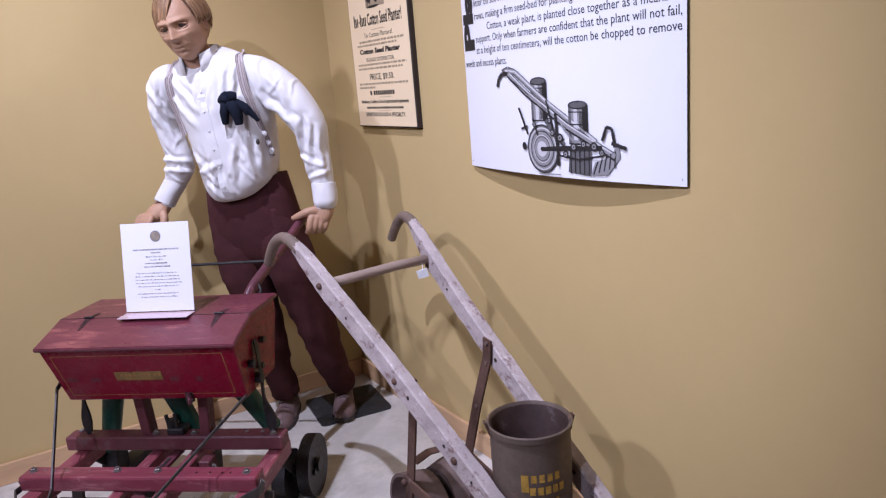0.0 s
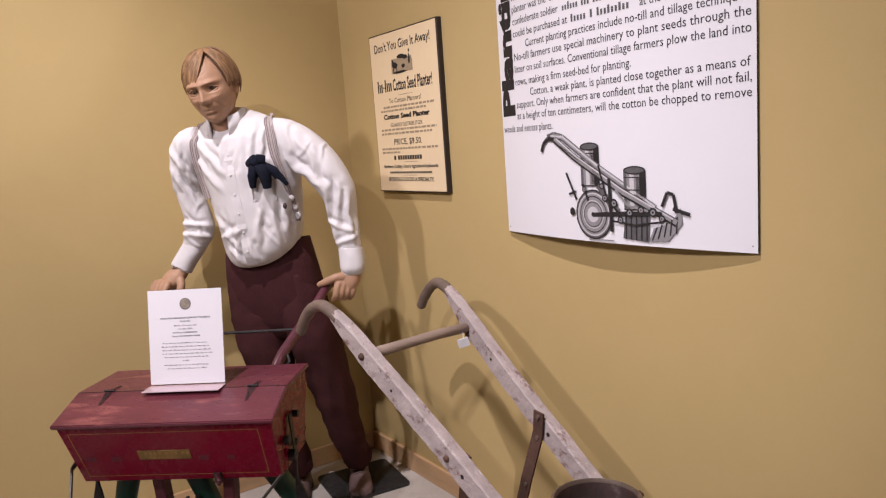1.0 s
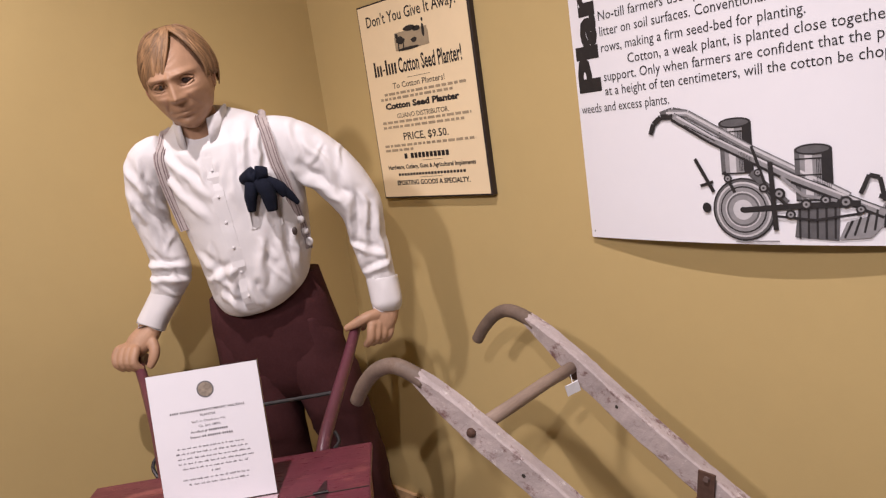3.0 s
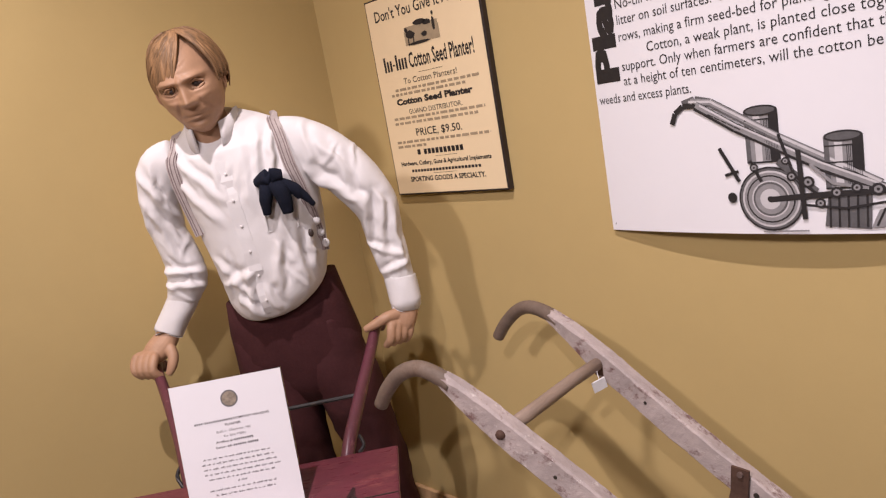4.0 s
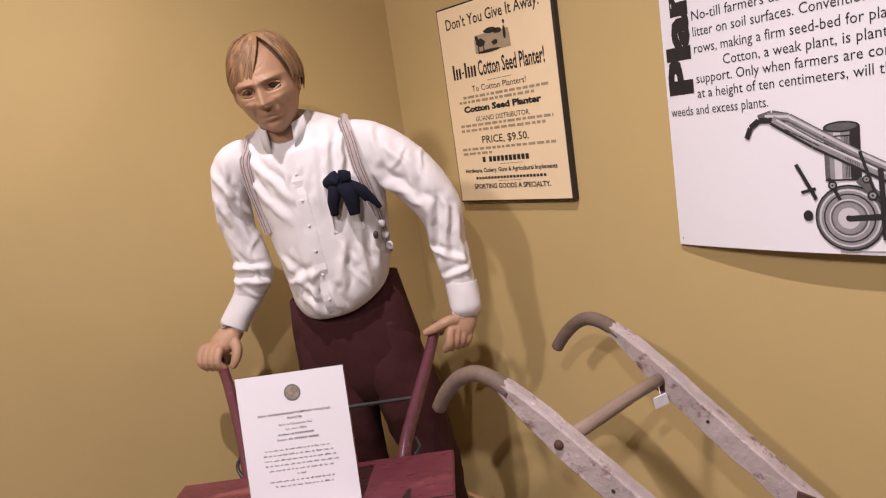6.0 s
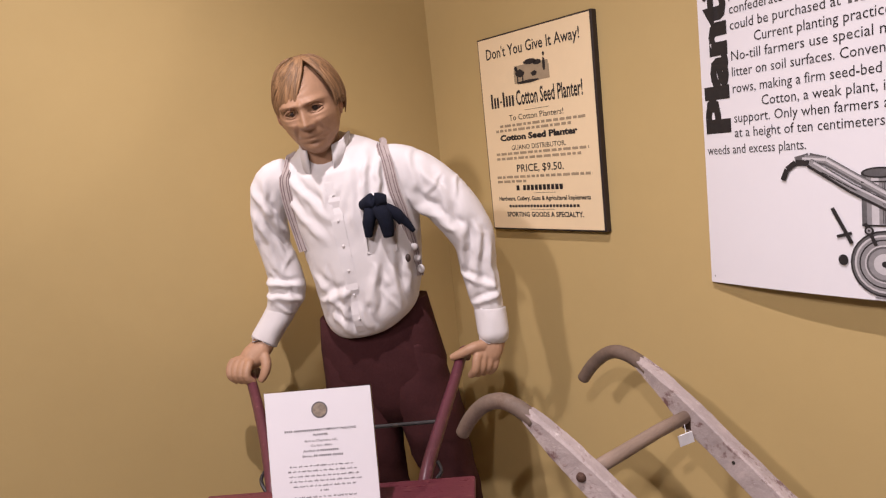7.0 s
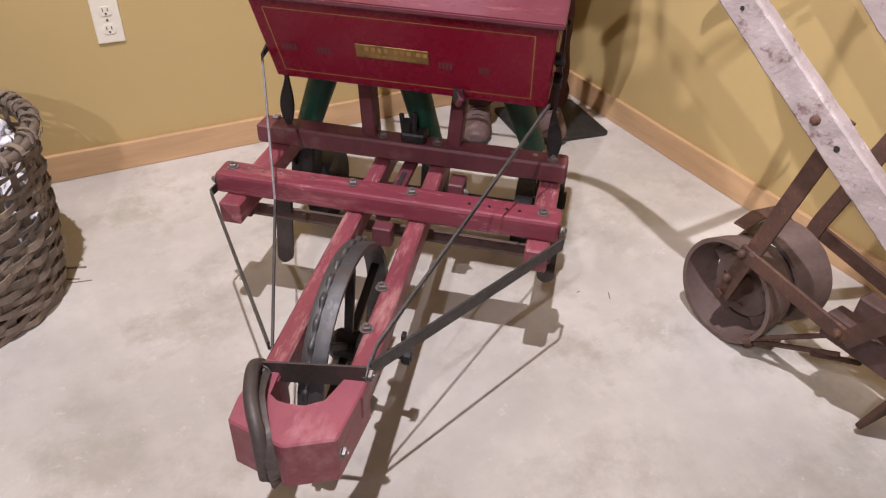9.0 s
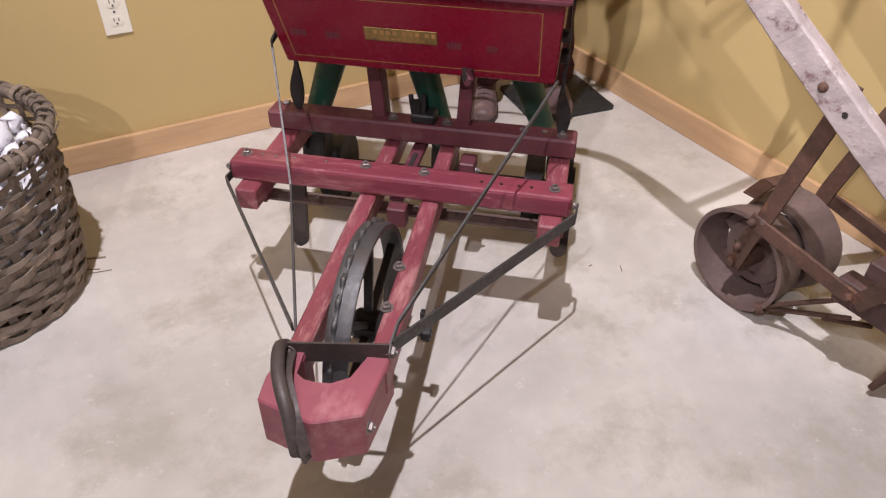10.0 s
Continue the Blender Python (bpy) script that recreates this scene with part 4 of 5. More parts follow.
        pour(bm, co, faces, SKIN)
    # neck and head
    limb(bm, [(0.002, 0.800, 1.440), (-0.008, 0.782, 1.490), (-0.022, 0.760, 1.545)], [0.050, 0.049, 0.052], SKIN, 5, 24)
    T = (13, -10, 1)
    H = Matrix.Translation((-0.026, 0.738, 1.602)) @ pose(0, 0, 0, *T)

    def dent(p, x, z, sx, sz, depth):
        return depth * math.exp(-((p.x - x) / sx) ** 2 - ((p.z - z) / sz) ** 2)

    vs = ball(bm, (0, 0, 0), (0.077, 0.094, 0.114), SKIN, u=120, v=96)
    for v in vs:
        p = v.co.copy()
        if p.z < 0:
            k = -p.z / 0.116
            p.x *= 1 + 0.02 * k - 0.13 * k * k
            p.z *= 1.05
            p.y *= 1 - (0.0 if p.y < 0 else 0.40) * k
            if p.y < 0:
                p.y -= 0.016 * k * k
        if p.y < -0.010:
            y = p.y
            for s in (-1, 1):
                y += dent(p, s * 0.031, 0.002, 0.018, 0.012, 0.020)
                y -= dent(p, s * 0.030, 0.019, 0.024, 0.0075, 0.013)
                y -= dent(p, s * 0.044, -0.026, 0.017, 0.016, 0.007)
                y += dent(p, s * 0.050, -0.058, 0.014, 0.022, 0.006)
                y += dent(p, s * (0.024 + 0.45 * max(0, -0.032 - p.z)), -0.050, 0.0045, 0.020, 0.0055)
                y -= dent(p, s * (0.034 + 0.30 * max(0, -0.032 - p.z)), -0.052, 0.008, 0.018, 0.0040)
                y -= dent(p, s * 0.034, -0.012, 0.016, 0.004, 0.0030)
                y += dent(p, s * 0.036, -0.020, 0.017, 0.0028, 0.0030)
                y += dent(p, s * 0.030, -0.068, 0.008, 0.006, 0.0040)
                y += dent(p, s * 0.0065, 0.026, 0.0028, 0.008, 0.0026)
            y -= dent(p, 0, -0.100, 0.024, 0.014, 0.009)
            y += dent(p, 0, -0.081, 0.026, 0.006, 0.006)
            y -= dent(p, 0, -0.058, 0.022, 0.010, 0.005)
            y -= dent(p, 0, -0.0735, 0.018, 0.0040, 0.0050)
            y += dent(p, 0, -0.0672, 0.024, 0.0022, 0.0040)
            for q in (0.046, 0.057, 0.068):
                y += dent(p, 0, q + 12 * p.x * p.x, 0.036, 0.0028, 0.0022)
            # nose: a ridge that widens and rises down to its tip, with wings
            k = (0.018 - p.z) / 0.050
            if -0.3 < k < 1.3:
                fall = 1.0 if k < 1 else max(0.0, 1 - ((k - 1) / 0.24) ** 1.3)
                rise = 0.009 + 0.024 * max(0.0, min(1, k)) ** 1.2
                y -= rise * fall * max(0.0, min(1, (k + 0.3) / 0.3)) * math.exp(-(abs(p.x) / (0.0075 + 0.0050 * max(0, k))) ** 2.4)
            for s in (-1, 1):
                y -= dent(p, s * 0.0155, -0.032, 0.0058, 0.0068, 0.0095)
            p.y = y
        v.co = H @ p
    for s in (-1, 1):
        ball(bm, H @ Vector((s * 0.031, -0.0710, 0.002)), (0.0125, 0.0080, 0.0062), LINE, T, 14, 10)
        ball(bm, H @ Vector((s * 0.030, -0.0775, 0.001)), (0.0072, 0.0030, 0.0058), DARK, T, 12, 8)
        limb(bm, [H @ Vector((s * 0.016, -0.0790, 0.005)), H @ Vector((s * 0.031, -0.0825, 0.0105)), H @ Vector((s * 0.049, -0.0720, 0.002))], [0.0022, 0.0028, 0.0022], SKIN, 6, 10)
        limb(bm, [H @ Vector((s * 0.017, -0.0785, -0.004)), H @ Vector((s * 0.031, -0.0800, -0.0092)), H @ Vector((s * 0.047, -0.0720, -0.003))], [0.0022, 0.0032, 0.0022], SKIN, 6, 10)
        ball(bm, H @ Vector((s * 0.0755, 0.008, -0.012)), (0.008, 0.018, 0.030), SKIN, T, 16, 12)
        ball(bm, H @ Vector((s * 0.0815, 0.004, -0.012)), (0.005, 0.009, 0.018), LIP, T, 12, 8)
    # wig: locks swept from a parting to both sides
    ball(bm, H @ Vector((0, 0.026, 0.014)), (0.086, 0.086, 0.106), HAIR, T, 32, 24)
    rng = random.Random(11)

    def lock(a0, a1, end, rx=0.088, ry=0.101, rz=0.124):
        pts = []
        for k in range(7):
            t = k / 6
            phi = math.radians(10 + (end - 10) * t)
            al = math.radians(a0 + (a1 - a0) * min(1, t * 1.15))
            g = 1 + 0.05 * math.sin(math.pi * t) + rng.uniform(-0.008, 0.012)
            r = math.sin(min(phi, math.pi / 2)) * g * (1 - 0.35 * max(0.0, phi - math.pi / 2))
            z = rz * math.cos(phi) * g if phi < math.pi / 2 else -0.110 * (phi - math.pi / 2)
            pts.append(H @ Vector((0.008 + rx * r * math.cos(al), 0.010 + ry * r * math.sin(al), z)))
        w = rng.uniform(0.0026, 0.0052)
        limb(bm, pts, [w * 0.6, w, w, w, w * 0.9, w * 0.7, 0.0015], HAIR, 3, 7, 0, 0, 0.6)

    for k in range(190):
        lock(rng.uniform(-95, -50), rng.uniform(-185, -118), rng.uniform(66, 99))
    for k in range(100):
        lock(rng.uniform(-72, -50), rng.uniform(-142, -98), rng.uniform(66, 92))
    for k in range(170):
        lock(rng.uniform(-62, -35), rng.uniform(-36, 16), rng.uniform(74, 97))
    for k in range(170):
        a = rng.uniform(8, 184)
        lock(a, a + rng.uniform(-8, 8), rng.uniform(88, 112))
    # braces, over the shoulders and down the chest
    for xs in (((0.148, 1.484), (0.160, 1.435), (0.170, 1.37), (0.184, 1.31), (0.194, 1.25), (0.200, 1.19), (0.202, 1.13)), ((-0.106, 1.470), (-0.114, 1.42), (-0.112, 1.37), (-0.106, 1.32), (-0.098, 1.27), (-0.090, 1.23))):
        pts = [over(xs[0][0] * f, y, 0.003) for f, y in ((0.92, 0.85), (0.96, 0.81), (0.99, 0.77))] + [on_chest(x, z, 0.006) for x, z in xs[1:]]
        pts = spline(pts, 5)
        strap(bm, pts, 0.030, 0.003, up=(0, -1, 0.1), index=BAND)
        for o in (-0.011, -0.005, 0.005, 0.011):
            strap(bm, [p + Vector((o, -0.0024, 0.0006)) for p in pts], 0.0018, 0.001, up=(0, -1, 0.1), index=LINE)
    for x, z, m in ((0.202, 1.215, SHIRT), (0.206, 1.182, SHIRT), (0.212, 1.150, SHIRT)):
        ball(bm, on_chest(min(x, 0.200), z, 0.006) + Vector((x - min(x, 0.200), 0, 0)), (0.010, 0.007, 0.012), m, u=12, v=8)
    ball(bm, on_chest(0.186, 1.190, 0.010), (0.007, 0.005, 0.011), DARK, u=12, v=8)
    # front placket, buttons and pocket edge
    pl = [on_chest(0.012 + 0.032 * k / 24, 1.405 - 0.40 * k / 24, 0.0012) for k in range(25)]
    strap(bm, pl, 0.032, 0.0022, up=(0, -1, 0.1), index=SHIRT)
    for k in range(6):
        p = on_chest(0.016 + 0.0052 * k, 1.372 - 0.066 * k, 0.004)
        ball(bm, p, (0.0036, 0.002, 0.0036), SHIRT, u=10, v=6)
    pk = [on_chest(0.088, 1.305, 0.002), on_chest(0.086, 1.215, 0.002), on_chest(0.160, 1.212, 0.002), on_chest(0.166, 1.305, 0.002)]
    for p, q in zip(pk, pk[1:]):
        strap(bm, [p, (p + q) / 2 + Vector((0, -0.002, 0)), q], 0.004, 0.003, up=(0, -1, 0), index=SHIRT)
    # trousers
    ellipse_loft(bm, [((0.088, 0.914, 0.700), 0.120, 0.070, (0, 0, 1)), ((0.082, 0.912, 0.770), 0.158, 0.096, (0, 0, 1)), ((0.070, 0.906, 0.860), 0.178, 0.109, (-0.04, 0, 1)), ((0.060, 0.902, 0.950), 0.170, 0.108, (-0.10, 0, 1)), ((0.056, 0.898, 1.040), 0.158, 0.104, (-0.14, 0, 1))], TROU, 48, 0.0015, 5)
    limb(bm, [(-0.014, 0.906, 0.930), (-0.006, 0.912, 0.720), (0.016, 0.952, 0.450), (0.024, 1.006, 0.240), (0.030, 1.046, 0.105)], [0.088, 0.094, 0.074, 0.059, 0.053], TROU, 12, 36, 0.006, 2, 1.05)
    limb(bm, [(0.136, 0.906, 0.930), (0.180, 0.912, 0.720), (0.226, 0.972, 0.450), (0.250, 1.046, 0.240), (0.264, 1.106, 0.112)], [0.088, 0.094, 0.075, 0.060, 0.053], TROU, 12, 36, 0.006, 9, 1.05)
    for c in ((0.030, 1.042, 0.115), (0.263, 1.102, 0.122)):
        limb(bm, [Vector(c) + Vector((0, 0, 0.028)), Vector(c) - Vector((0, 0, 0.012))], [0.0555, 0.0575], TROU, 3, 24, 0.002)
    # shoes
    for x, y, a, z0 in ((0.034, 1.032, 6, 0.0), (0.266, 1.100, 14, 0.010)):
        m = Matrix.Translation((x, y, z0)) @ pose(0, 0, 0, 0, 0, a)
        sec = [(-0.150, 0.018, 0.022, 0.026), (-0.135, 0.036, 0.030, 0.034), (-0.095, 0.047, 0.038, 0.042), (-0.040, 0.046, 0.050, 0.056), (0.010, 0.040, 0.066, 0.080), (0.060, 0.038, 0.070, 0.088), (0.095, 0.030, 0.060, 0.075)]
        loops = []
        for yy, w, h, t in sec:
            loops.append([bm.verts.new(m @ Vector((w * math.cos(q), yy, 0.014 + t * max(0, math.sin(q)) ** 0.75))) for q in [math.pi * j / 12 for j in range(13)]])
        for A, B in zip(loops, loops[1:]):
            for j in range(12):
                f = bm.faces.new((A[j], B[j], B[j + 1], A[j + 1]))
                f.material_index, f.smooth = SHOE, True
        for lp in (loops[0], loops[-1]):
            bm.faces.new(lp).material_index = SHOE
        out = [m @ Vector((w * 1.08 * s, yy * 1.02, 0)) for s, side in ((1, sec), (-1, sec[::-1])) for yy, w, h, t in side]
        lo = [bm.verts.new(p + Vector((0, 0, 0.0005))) for p in out]
        hi = [bm.verts.new(p + Vector((0, 0, 0.016))) for p in out]
        for f in (bm.faces.new(lo[::-1]), bm.faces.new(hi)):
            f.material_index = SOLE
        for i in range(len(lo)):
            j = (i + 1) % len(lo)
            bm.faces.new((lo[i], lo[j], hi[j], hi[i])).material_index = SOLE
        for k in range(4):
            yy = -0.055 + 0.022 * k
            zz = 0.014 + 0.052 + 0.011 * k
            limb(bm, [m @ Vector((-0.020, yy, zz - 0.004)), m @ Vector((0, yy, zz + 0.005)), m @ Vector((0.020, yy, zz - 0.004))], [0.003] * 3, LINE, 3, 6)
    bmesh.ops.recalc_face_normals(bm, faces=bm.faces)
    ob = link("mannequin", bm, [shirt, trouser, skin, hair, shoe, sole, dark_detail, brace_band, brace_line, lip_paint])
    ob.matrix_world = PL
    return tagged(ob, "farmer mannequin in white shirt, striped braces and maroon trousers", "mannequin"), on_chest


man, on_chest = build_mannequin()


def build_glove(fingers, label):
    bm = bmesh.new()
    c = on_chest(0.125, 1.318, 0.014)
    for k, (pts, radii) in enumerate(fingers):
        limb(bm, [c + Vector(p) for p in pts], radii, 0, 5, 14, 0.003, k * 2.3)
    bmesh.ops.recalc_face_normals(bm, faces=bm.faces)
    ob = link("work_glove", bm, glove_cloth, None, True)
    ob.matrix_world = PL
    return tagged(ob, label, "glove", group="pair of work gloves")


build_glove([
    (((-0.034, 0.004, 0.020), (-0.006, -0.016, 0.032), (0.026, -0.008, 0.030)), (0.013, 0.019, 0.012)),
    (((-0.012, -0.008, 0.012), (-0.024, -0.012, -0.020), (-0.028, -0.004, -0.058)), (0.016, 0.016, 0.011)),
], "dark navy knitted work glove bunched in a shirt pocket")
build_glove([
    (((0.000, -0.010, 0.014), (0.020, -0.016, -0.012), (0.024, -0.008, -0.062)), (0.016, 0.019, 0.012)),
    (((0.016, -0.008, 0.012), (0.048, -0.006, -0.010), (0.060, 0.000, -0.030)), (0.013, 0.015, 0.012)),
    (((0.040, -0.004, 0.000), (0.068, 0.000, -0.030), (0.087, 0.008, -0.056)), (0.012, 0.010, 0.006)),
], "dark navy knitted work glove hanging from a shirt pocket")
bm = cuboid((0.31, 0.288, 0.008), Matrix.Translation((1.400, 2.918, 0.0042)) @ pose(0, 0, 0, 0, 0, -8))
bmesh.ops.bevel(bm, geom=[e for e in bm.edges if abs(e.verts[0].co.z - e.verts[1].co.z) > 0.004], offset=0.022, segments=5, affect="EDGES", profile=0.5)
tagged(link("steel_base_plate", bm, base_steel), "black square steel plate on the floor under a mannequin shoe", "base plate")


# ---- weathered cotton planter with whitish handles, beside the wall ----
def build_plow():
    th = thing("cotton_planter", pose(0, 0, 0), "weathered wooden cotton planter with bent handles and rusty iron", "planter")
    near = [(1.082, 1.77, 0.590), (1.118, 1.55, 0.432), (1.156, 1.30, 0.256), (1.175, 1.18, 0.172)]
    far = [(1.374, 1.77, 0.613), (1.376, 1.55, 0.460), (1.379, 1.30, 0.286), (1.380, 1.18, 0.203)]
    nline = [(1.000, 2.13, 0.876), (1.014, 2.053, 0.816), (1.054, 1.90, 0.690)] + near
    fline = [(1.394, 2.14, 0.866), (1.382, 2.066, 0.818), (1.375, 1.92, 0.717)] + far
    for line, tip in ((nline, [(0.962, 2.360, 0.832), (0.964, 2.325, 0.876), (0.970, 2.280, 0.914), (0.980, 2.230, 0.928), (0.990, 2.175, 0.910)]), (fline, [(1.440, 2.430, 0.812), (1.438, 2.392, 0.856), (1.434, 2.340, 0.896), (1.424, 2.285, 0.912), (1.412, 2.215, 0.900)])):
        bm = bmesh.new()
        pts = spline([Vector(p) for p in tip[4:] + line], 16)

        def sec(k):
            g = min(1.0, max(0.0, k / 0.30)) ** 0.8
            a, b = 0.0165 + 0.0015 * g, 0.0175 + 0.0125 * g
            c = 0.004 + 0.0065 * (1 - g)
            return [(-a, -b + c), (-a + c, -b), (a - c, -b), (a, -b + c), (a, b - c), (a - c, b), (-a + c, b), (-a, b - c)]

        sweep(bm, pts, sec)
        for v in bm.verts:
            v.co += Vector(noise.noise_vector(v.co * 55)) * 0.0013 + Vector(noise.noise_vector(v.co * 14)) * 0.0016
        bmesh.ops.recalc_face_normals(bm, faces=bm.faces)
        h = part("handle", bm, plow_wood, th, "whitish weathered wooden handle")
        bm = bmesh.new()
        tube(bm, spline([Vector(p) for p in tip + line[:1]], 8)[:36], lambda k: 0.0160 + 0.0022 * k, 16)
        part("hook_grip", bm, grip_wood, h, "greyed bent wooden hook grip", smooth=True)
        for k, s in ((1.95, 0.004), (1.72, 0.006), (1.60, 0.005), (1.50, 0.004), (1.42, 0.006)):
            q = min(pts, key=lambda p: abs(p.y - k))
            bm = bmesh.new()
            disc(bm, Matrix.Translation(q + Vector((-0.0185, 0, 0.004))) @ pose(0, 0, 0, 0, 90, 0), s, 0.002, 10)
            part("nail_hole", bm, slot_black, h)
    bm = bmesh.new()
    tube(bm, [Vector((1.012, 2.046, 0.814)), Vector((1.12, 2.052, 0.814)), Vector((1.26, 2.06, 0.816)), Vector((1.385, 2.066, 0.812))], 0.0145, 14)
    part("rung", bm, rung_wood, th, "turned grey wooden rung", smooth=True)
    for p, r in (((0.995, 2.046, 0.812), 0.010), ((1.064, 1.772, 0.592), 0.010), ((1.098, 1.56, 0.440), 0.011), ((1.366, 2.066, 0.814), 0.008)):
        bm = bmesh.new()
        lathe(bm, [(r, 0.006), (r, 0.0), (r * 0.7, -0.006), (0.002, -0.008)], Matrix.Translation(p) @ pose(0, 0, 0, 0, 90, 0), 14)
        part("bolt_head", bm, rust, th)
    part("rung_bracket", cuboid((0.004, 0.024, 0.030), Matrix.Translation((1.364, 2.062, 0.800)), 0.001), rust, th)
    # straps from the handles to the wheel fork
    for pts in (
        [(1.105, 1.745, 0.600), (1.106, 1.752, 0.550), (1.112, 1.825, 0.270), (1.112, 1.845, 0.205), (1.112, 1.865, 0.120)],
        [(1.350, 1.745, 0.640), (1.350, 1.752, 0.580), (1.332, 1.790, 0.440), (1.318, 1.835, 0.270), (1.318, 1.865, 0.120)],
    ):
        bm = bmesh.new()
        strap(bm, pts, 0.036, 0.006, up=(1, 0, 0))
        s = part("iron_stay", bm, rust, th, "rusty flat iron stay")
        for q in (pts[0], pts[1], pts[2]):
            bm = bmesh.new()
            disc(bm, Matrix.Translation(Vector(q) + Vector((-0.005, 0.0, -0.012))) @ pose(0, 0, 0, 0, 90, 0), 0.006, 0.006, 10)
            part("rivet", bm, rust_drum, s)
    # paired press wheels: cones with open webs
    for x, turn in ((1.165, 1), (1.268, -1)):
        m = pose(x, 1.870, 0.122, 0, 90, 0)
        bm = bmesh.new()
        R = 0.122
        prof = [(R, -0.045 * turn), (R - 0.006, 0.0), (R - 0.016, 0.040 * turn), (R - 0.026, 0.040 * turn), (R - 0.016, 0.0), (R - 0.010, -0.045 * turn)]
        lathe(bm, prof, m, 44, closed=True)
        bmesh.ops.recalc_face_normals(bm, faces=bm.faces)
        w = smooth_by_angle(part("press_wheel", bm, rust_drum, th, "brown cast iron press wheel"))
        for k in range(4):
            a = 2 * math.pi * (k + 0.4) / 4
            bm = bmesh.new()
            v = Vector((0, math.cos(a), math.sin(a)))
            beam(bm, Vector((x + 0.022 * turn + 0.0008 * k, 1.870, 0.122)) + v * 0.018, Vector((x + 0.022 * turn + 0.0008 * k, 1.870, 0.122)) + v * (R - 0.022), 0.074, 0.010, 0.003, up=(1, 0, 0))
            part("web", bm, rust_drum, w)
        bm = bmesh.new()
        lathe(bm, [(0.058, 0.018), (0.058, 0.026), (0.076, 0.030), (0.080, 0.022), (0.076, 0.014)], pose(x, 1.870, 0.122, 0, 90, 0) if turn > 0 else pose(x - 0.044, 1.870, 0.122, 0, 90, 0), 30, closed=True)
        part("web_ring", bm, rust_drum, w)
        bm = bmesh.new()
        lathe(bm, [(0.018, -0.05), (0.026, -0.02), (0.026, 0.03), (0.018, 0.05)], m, 16)
        part("hub", bm, rust, w)
    bm = bmesh.new()
    disc(bm, pose(1.215, 1.870, 0.122, 0, 90, 0), 0.010, 0.23, 12)
    part("axle", bm, rust, th)
    bm = bmesh.new()
    strap(bm, [(1.175, 1.92, 0.248), (1.23, 1.925, 0.260), (1.30, 1.92, 0.256)], 0.034, 0.004)
    beam(bm, (1.30, 1.93, 0.256), (1.315, 1.85, 0.21), 0.03, 0.004, 0.001)
    part("wheel_scraper", bm, rust, th)
    # fork bar forward to the shoe, drag chain rods, opener
    bm = bmesh.new()
    beam(bm, (1.106, 1.855, 0.250), (1.130, 1.60, 0.205), 0.008, 0.036, 0.002)
    part("fork_bar", bm, rust, th)
    bm = bmesh.new()
    beam(bm, (1.324, 1.855, 0.250), (1.310, 1.45, 0.200), 0.008, 0.036, 0.002)
    part("fork_bar", bm, rust, th)
    for q in ((1.100, 1.845, 0.248), (1.122, 1.615, 0.208), (1.100, 1.86, 0.175)):
        bm = bmesh.new()
        lathe(bm, [(0.010, 0.004), (0.010, -0.002), (0.007, -0.008), (0.001, -0.010)], Matrix.Translation(q) @ pose(0, 0, 0, 0, 90, 0), 12)
        part("bolt_head", bm, rust, th)
    for x in (1.190, 1.285):
        bm = bmesh.new()
        beam(bm, (x - 0.02, 1.66, 0.19), (x + 0.005, 1.02, 0.19), 0.045, 0.060, 0.004)
        part("beam", bm, old_beam, th, "dark brown weathered beam")
    for x in (1.12, 1.29):
        bm = bmesh.new()
        strap(bm, [(x, 1.50, 0.42), (x + 0.003, 1.52, 0.33), (x + 0.008, 1.60, 0.20)], 0.034, 0.006, up=(1, 0, 0))
        part("iron_stay", bm, rust, th)
    bm = bmesh.new()
    beam(bm, (1.205, 1.47, 0.20), (1.210, 1.52, 0.02), 0.10, 0.014, 0.003, up=(0, 1, 0))
    part("opener_shovel", bm, rust, th, "rusty flat opener blade")
    for a, b in (((1.165, 1.64, 0.165), (1.125, 1.78, 0.052)), ((1.185, 1.62, 0.120), (1.135, 1.77, 0.050)), ((1.16, 1.66, 0.10), (1.24, 1.60, 0.09))):
        bm = bmesh.new()
        tube(bm, [Vector(a), Vector(b)], 0.006, 8)
        part("drag_rod", bm, rust, th)
    bm = bmesh.new()
    disc(bm, Matrix.Translation((1.128, 1.778, 0.048)) @ pose(0, 0, 0, 60, 0, 30), 0.014, 0.016, 10)
    part("rod_knuckle", bm, rust, th)
    # seed can between the handles
    m = Matrix.Translation((1.257, 1.456, -0.038))
    bm = bmesh.new()
    lathe(bm, [(0.094, 0.235), (0.098, 0.50), (0.098, 0.560), (0.103, 0.562), (0.104, 0.576), (0.099, 0.578), (0.094, 0.570), (0.092, 0.30), (0.02, 0.29), (0.02, 0.235)], m, 44, closed=True)
    bmesh.ops.recalc_face_normals(bm, faces=bm.faces)
    for f in bm.faces:
        c = f.calc_center_median()
        if (c - Vector((1.257, 1.456, c.z))).length < 0.0935 and c.z > 0.25:
            f.material_index = 1
    can = part("seed_can", bm, [bucket_metal, bucket_inside], th, "brown tin seed can with a rolled rim and worn yellow stencil")
    smooth_by_angle(can)
    bm = bmesh.new()

    def curved(a0, z0, w, h):
        n = max(1, int(w / 0.05))
        for k in range(n):
            q = [(a0 + w * k / n, z0), (a0 + w * (k + 1) / n, z0), (a0 + w * (k + 1) / n, z0 + h), (a0 + w * k / n, z0 + h)]
            bm.faces.new([bm.verts.new(m @ Vector((0.0985 * math.cos(t), 0.0985 * math.sin(t), z))) for t, z in q])

    a = math.radians(222)
    curved(a - 0.10, 0.438, 0.18, 0.044)
    for k in range(4):
        curved(a + 0.14 + k * 0.2, 0.462, 0.13, 0.020)
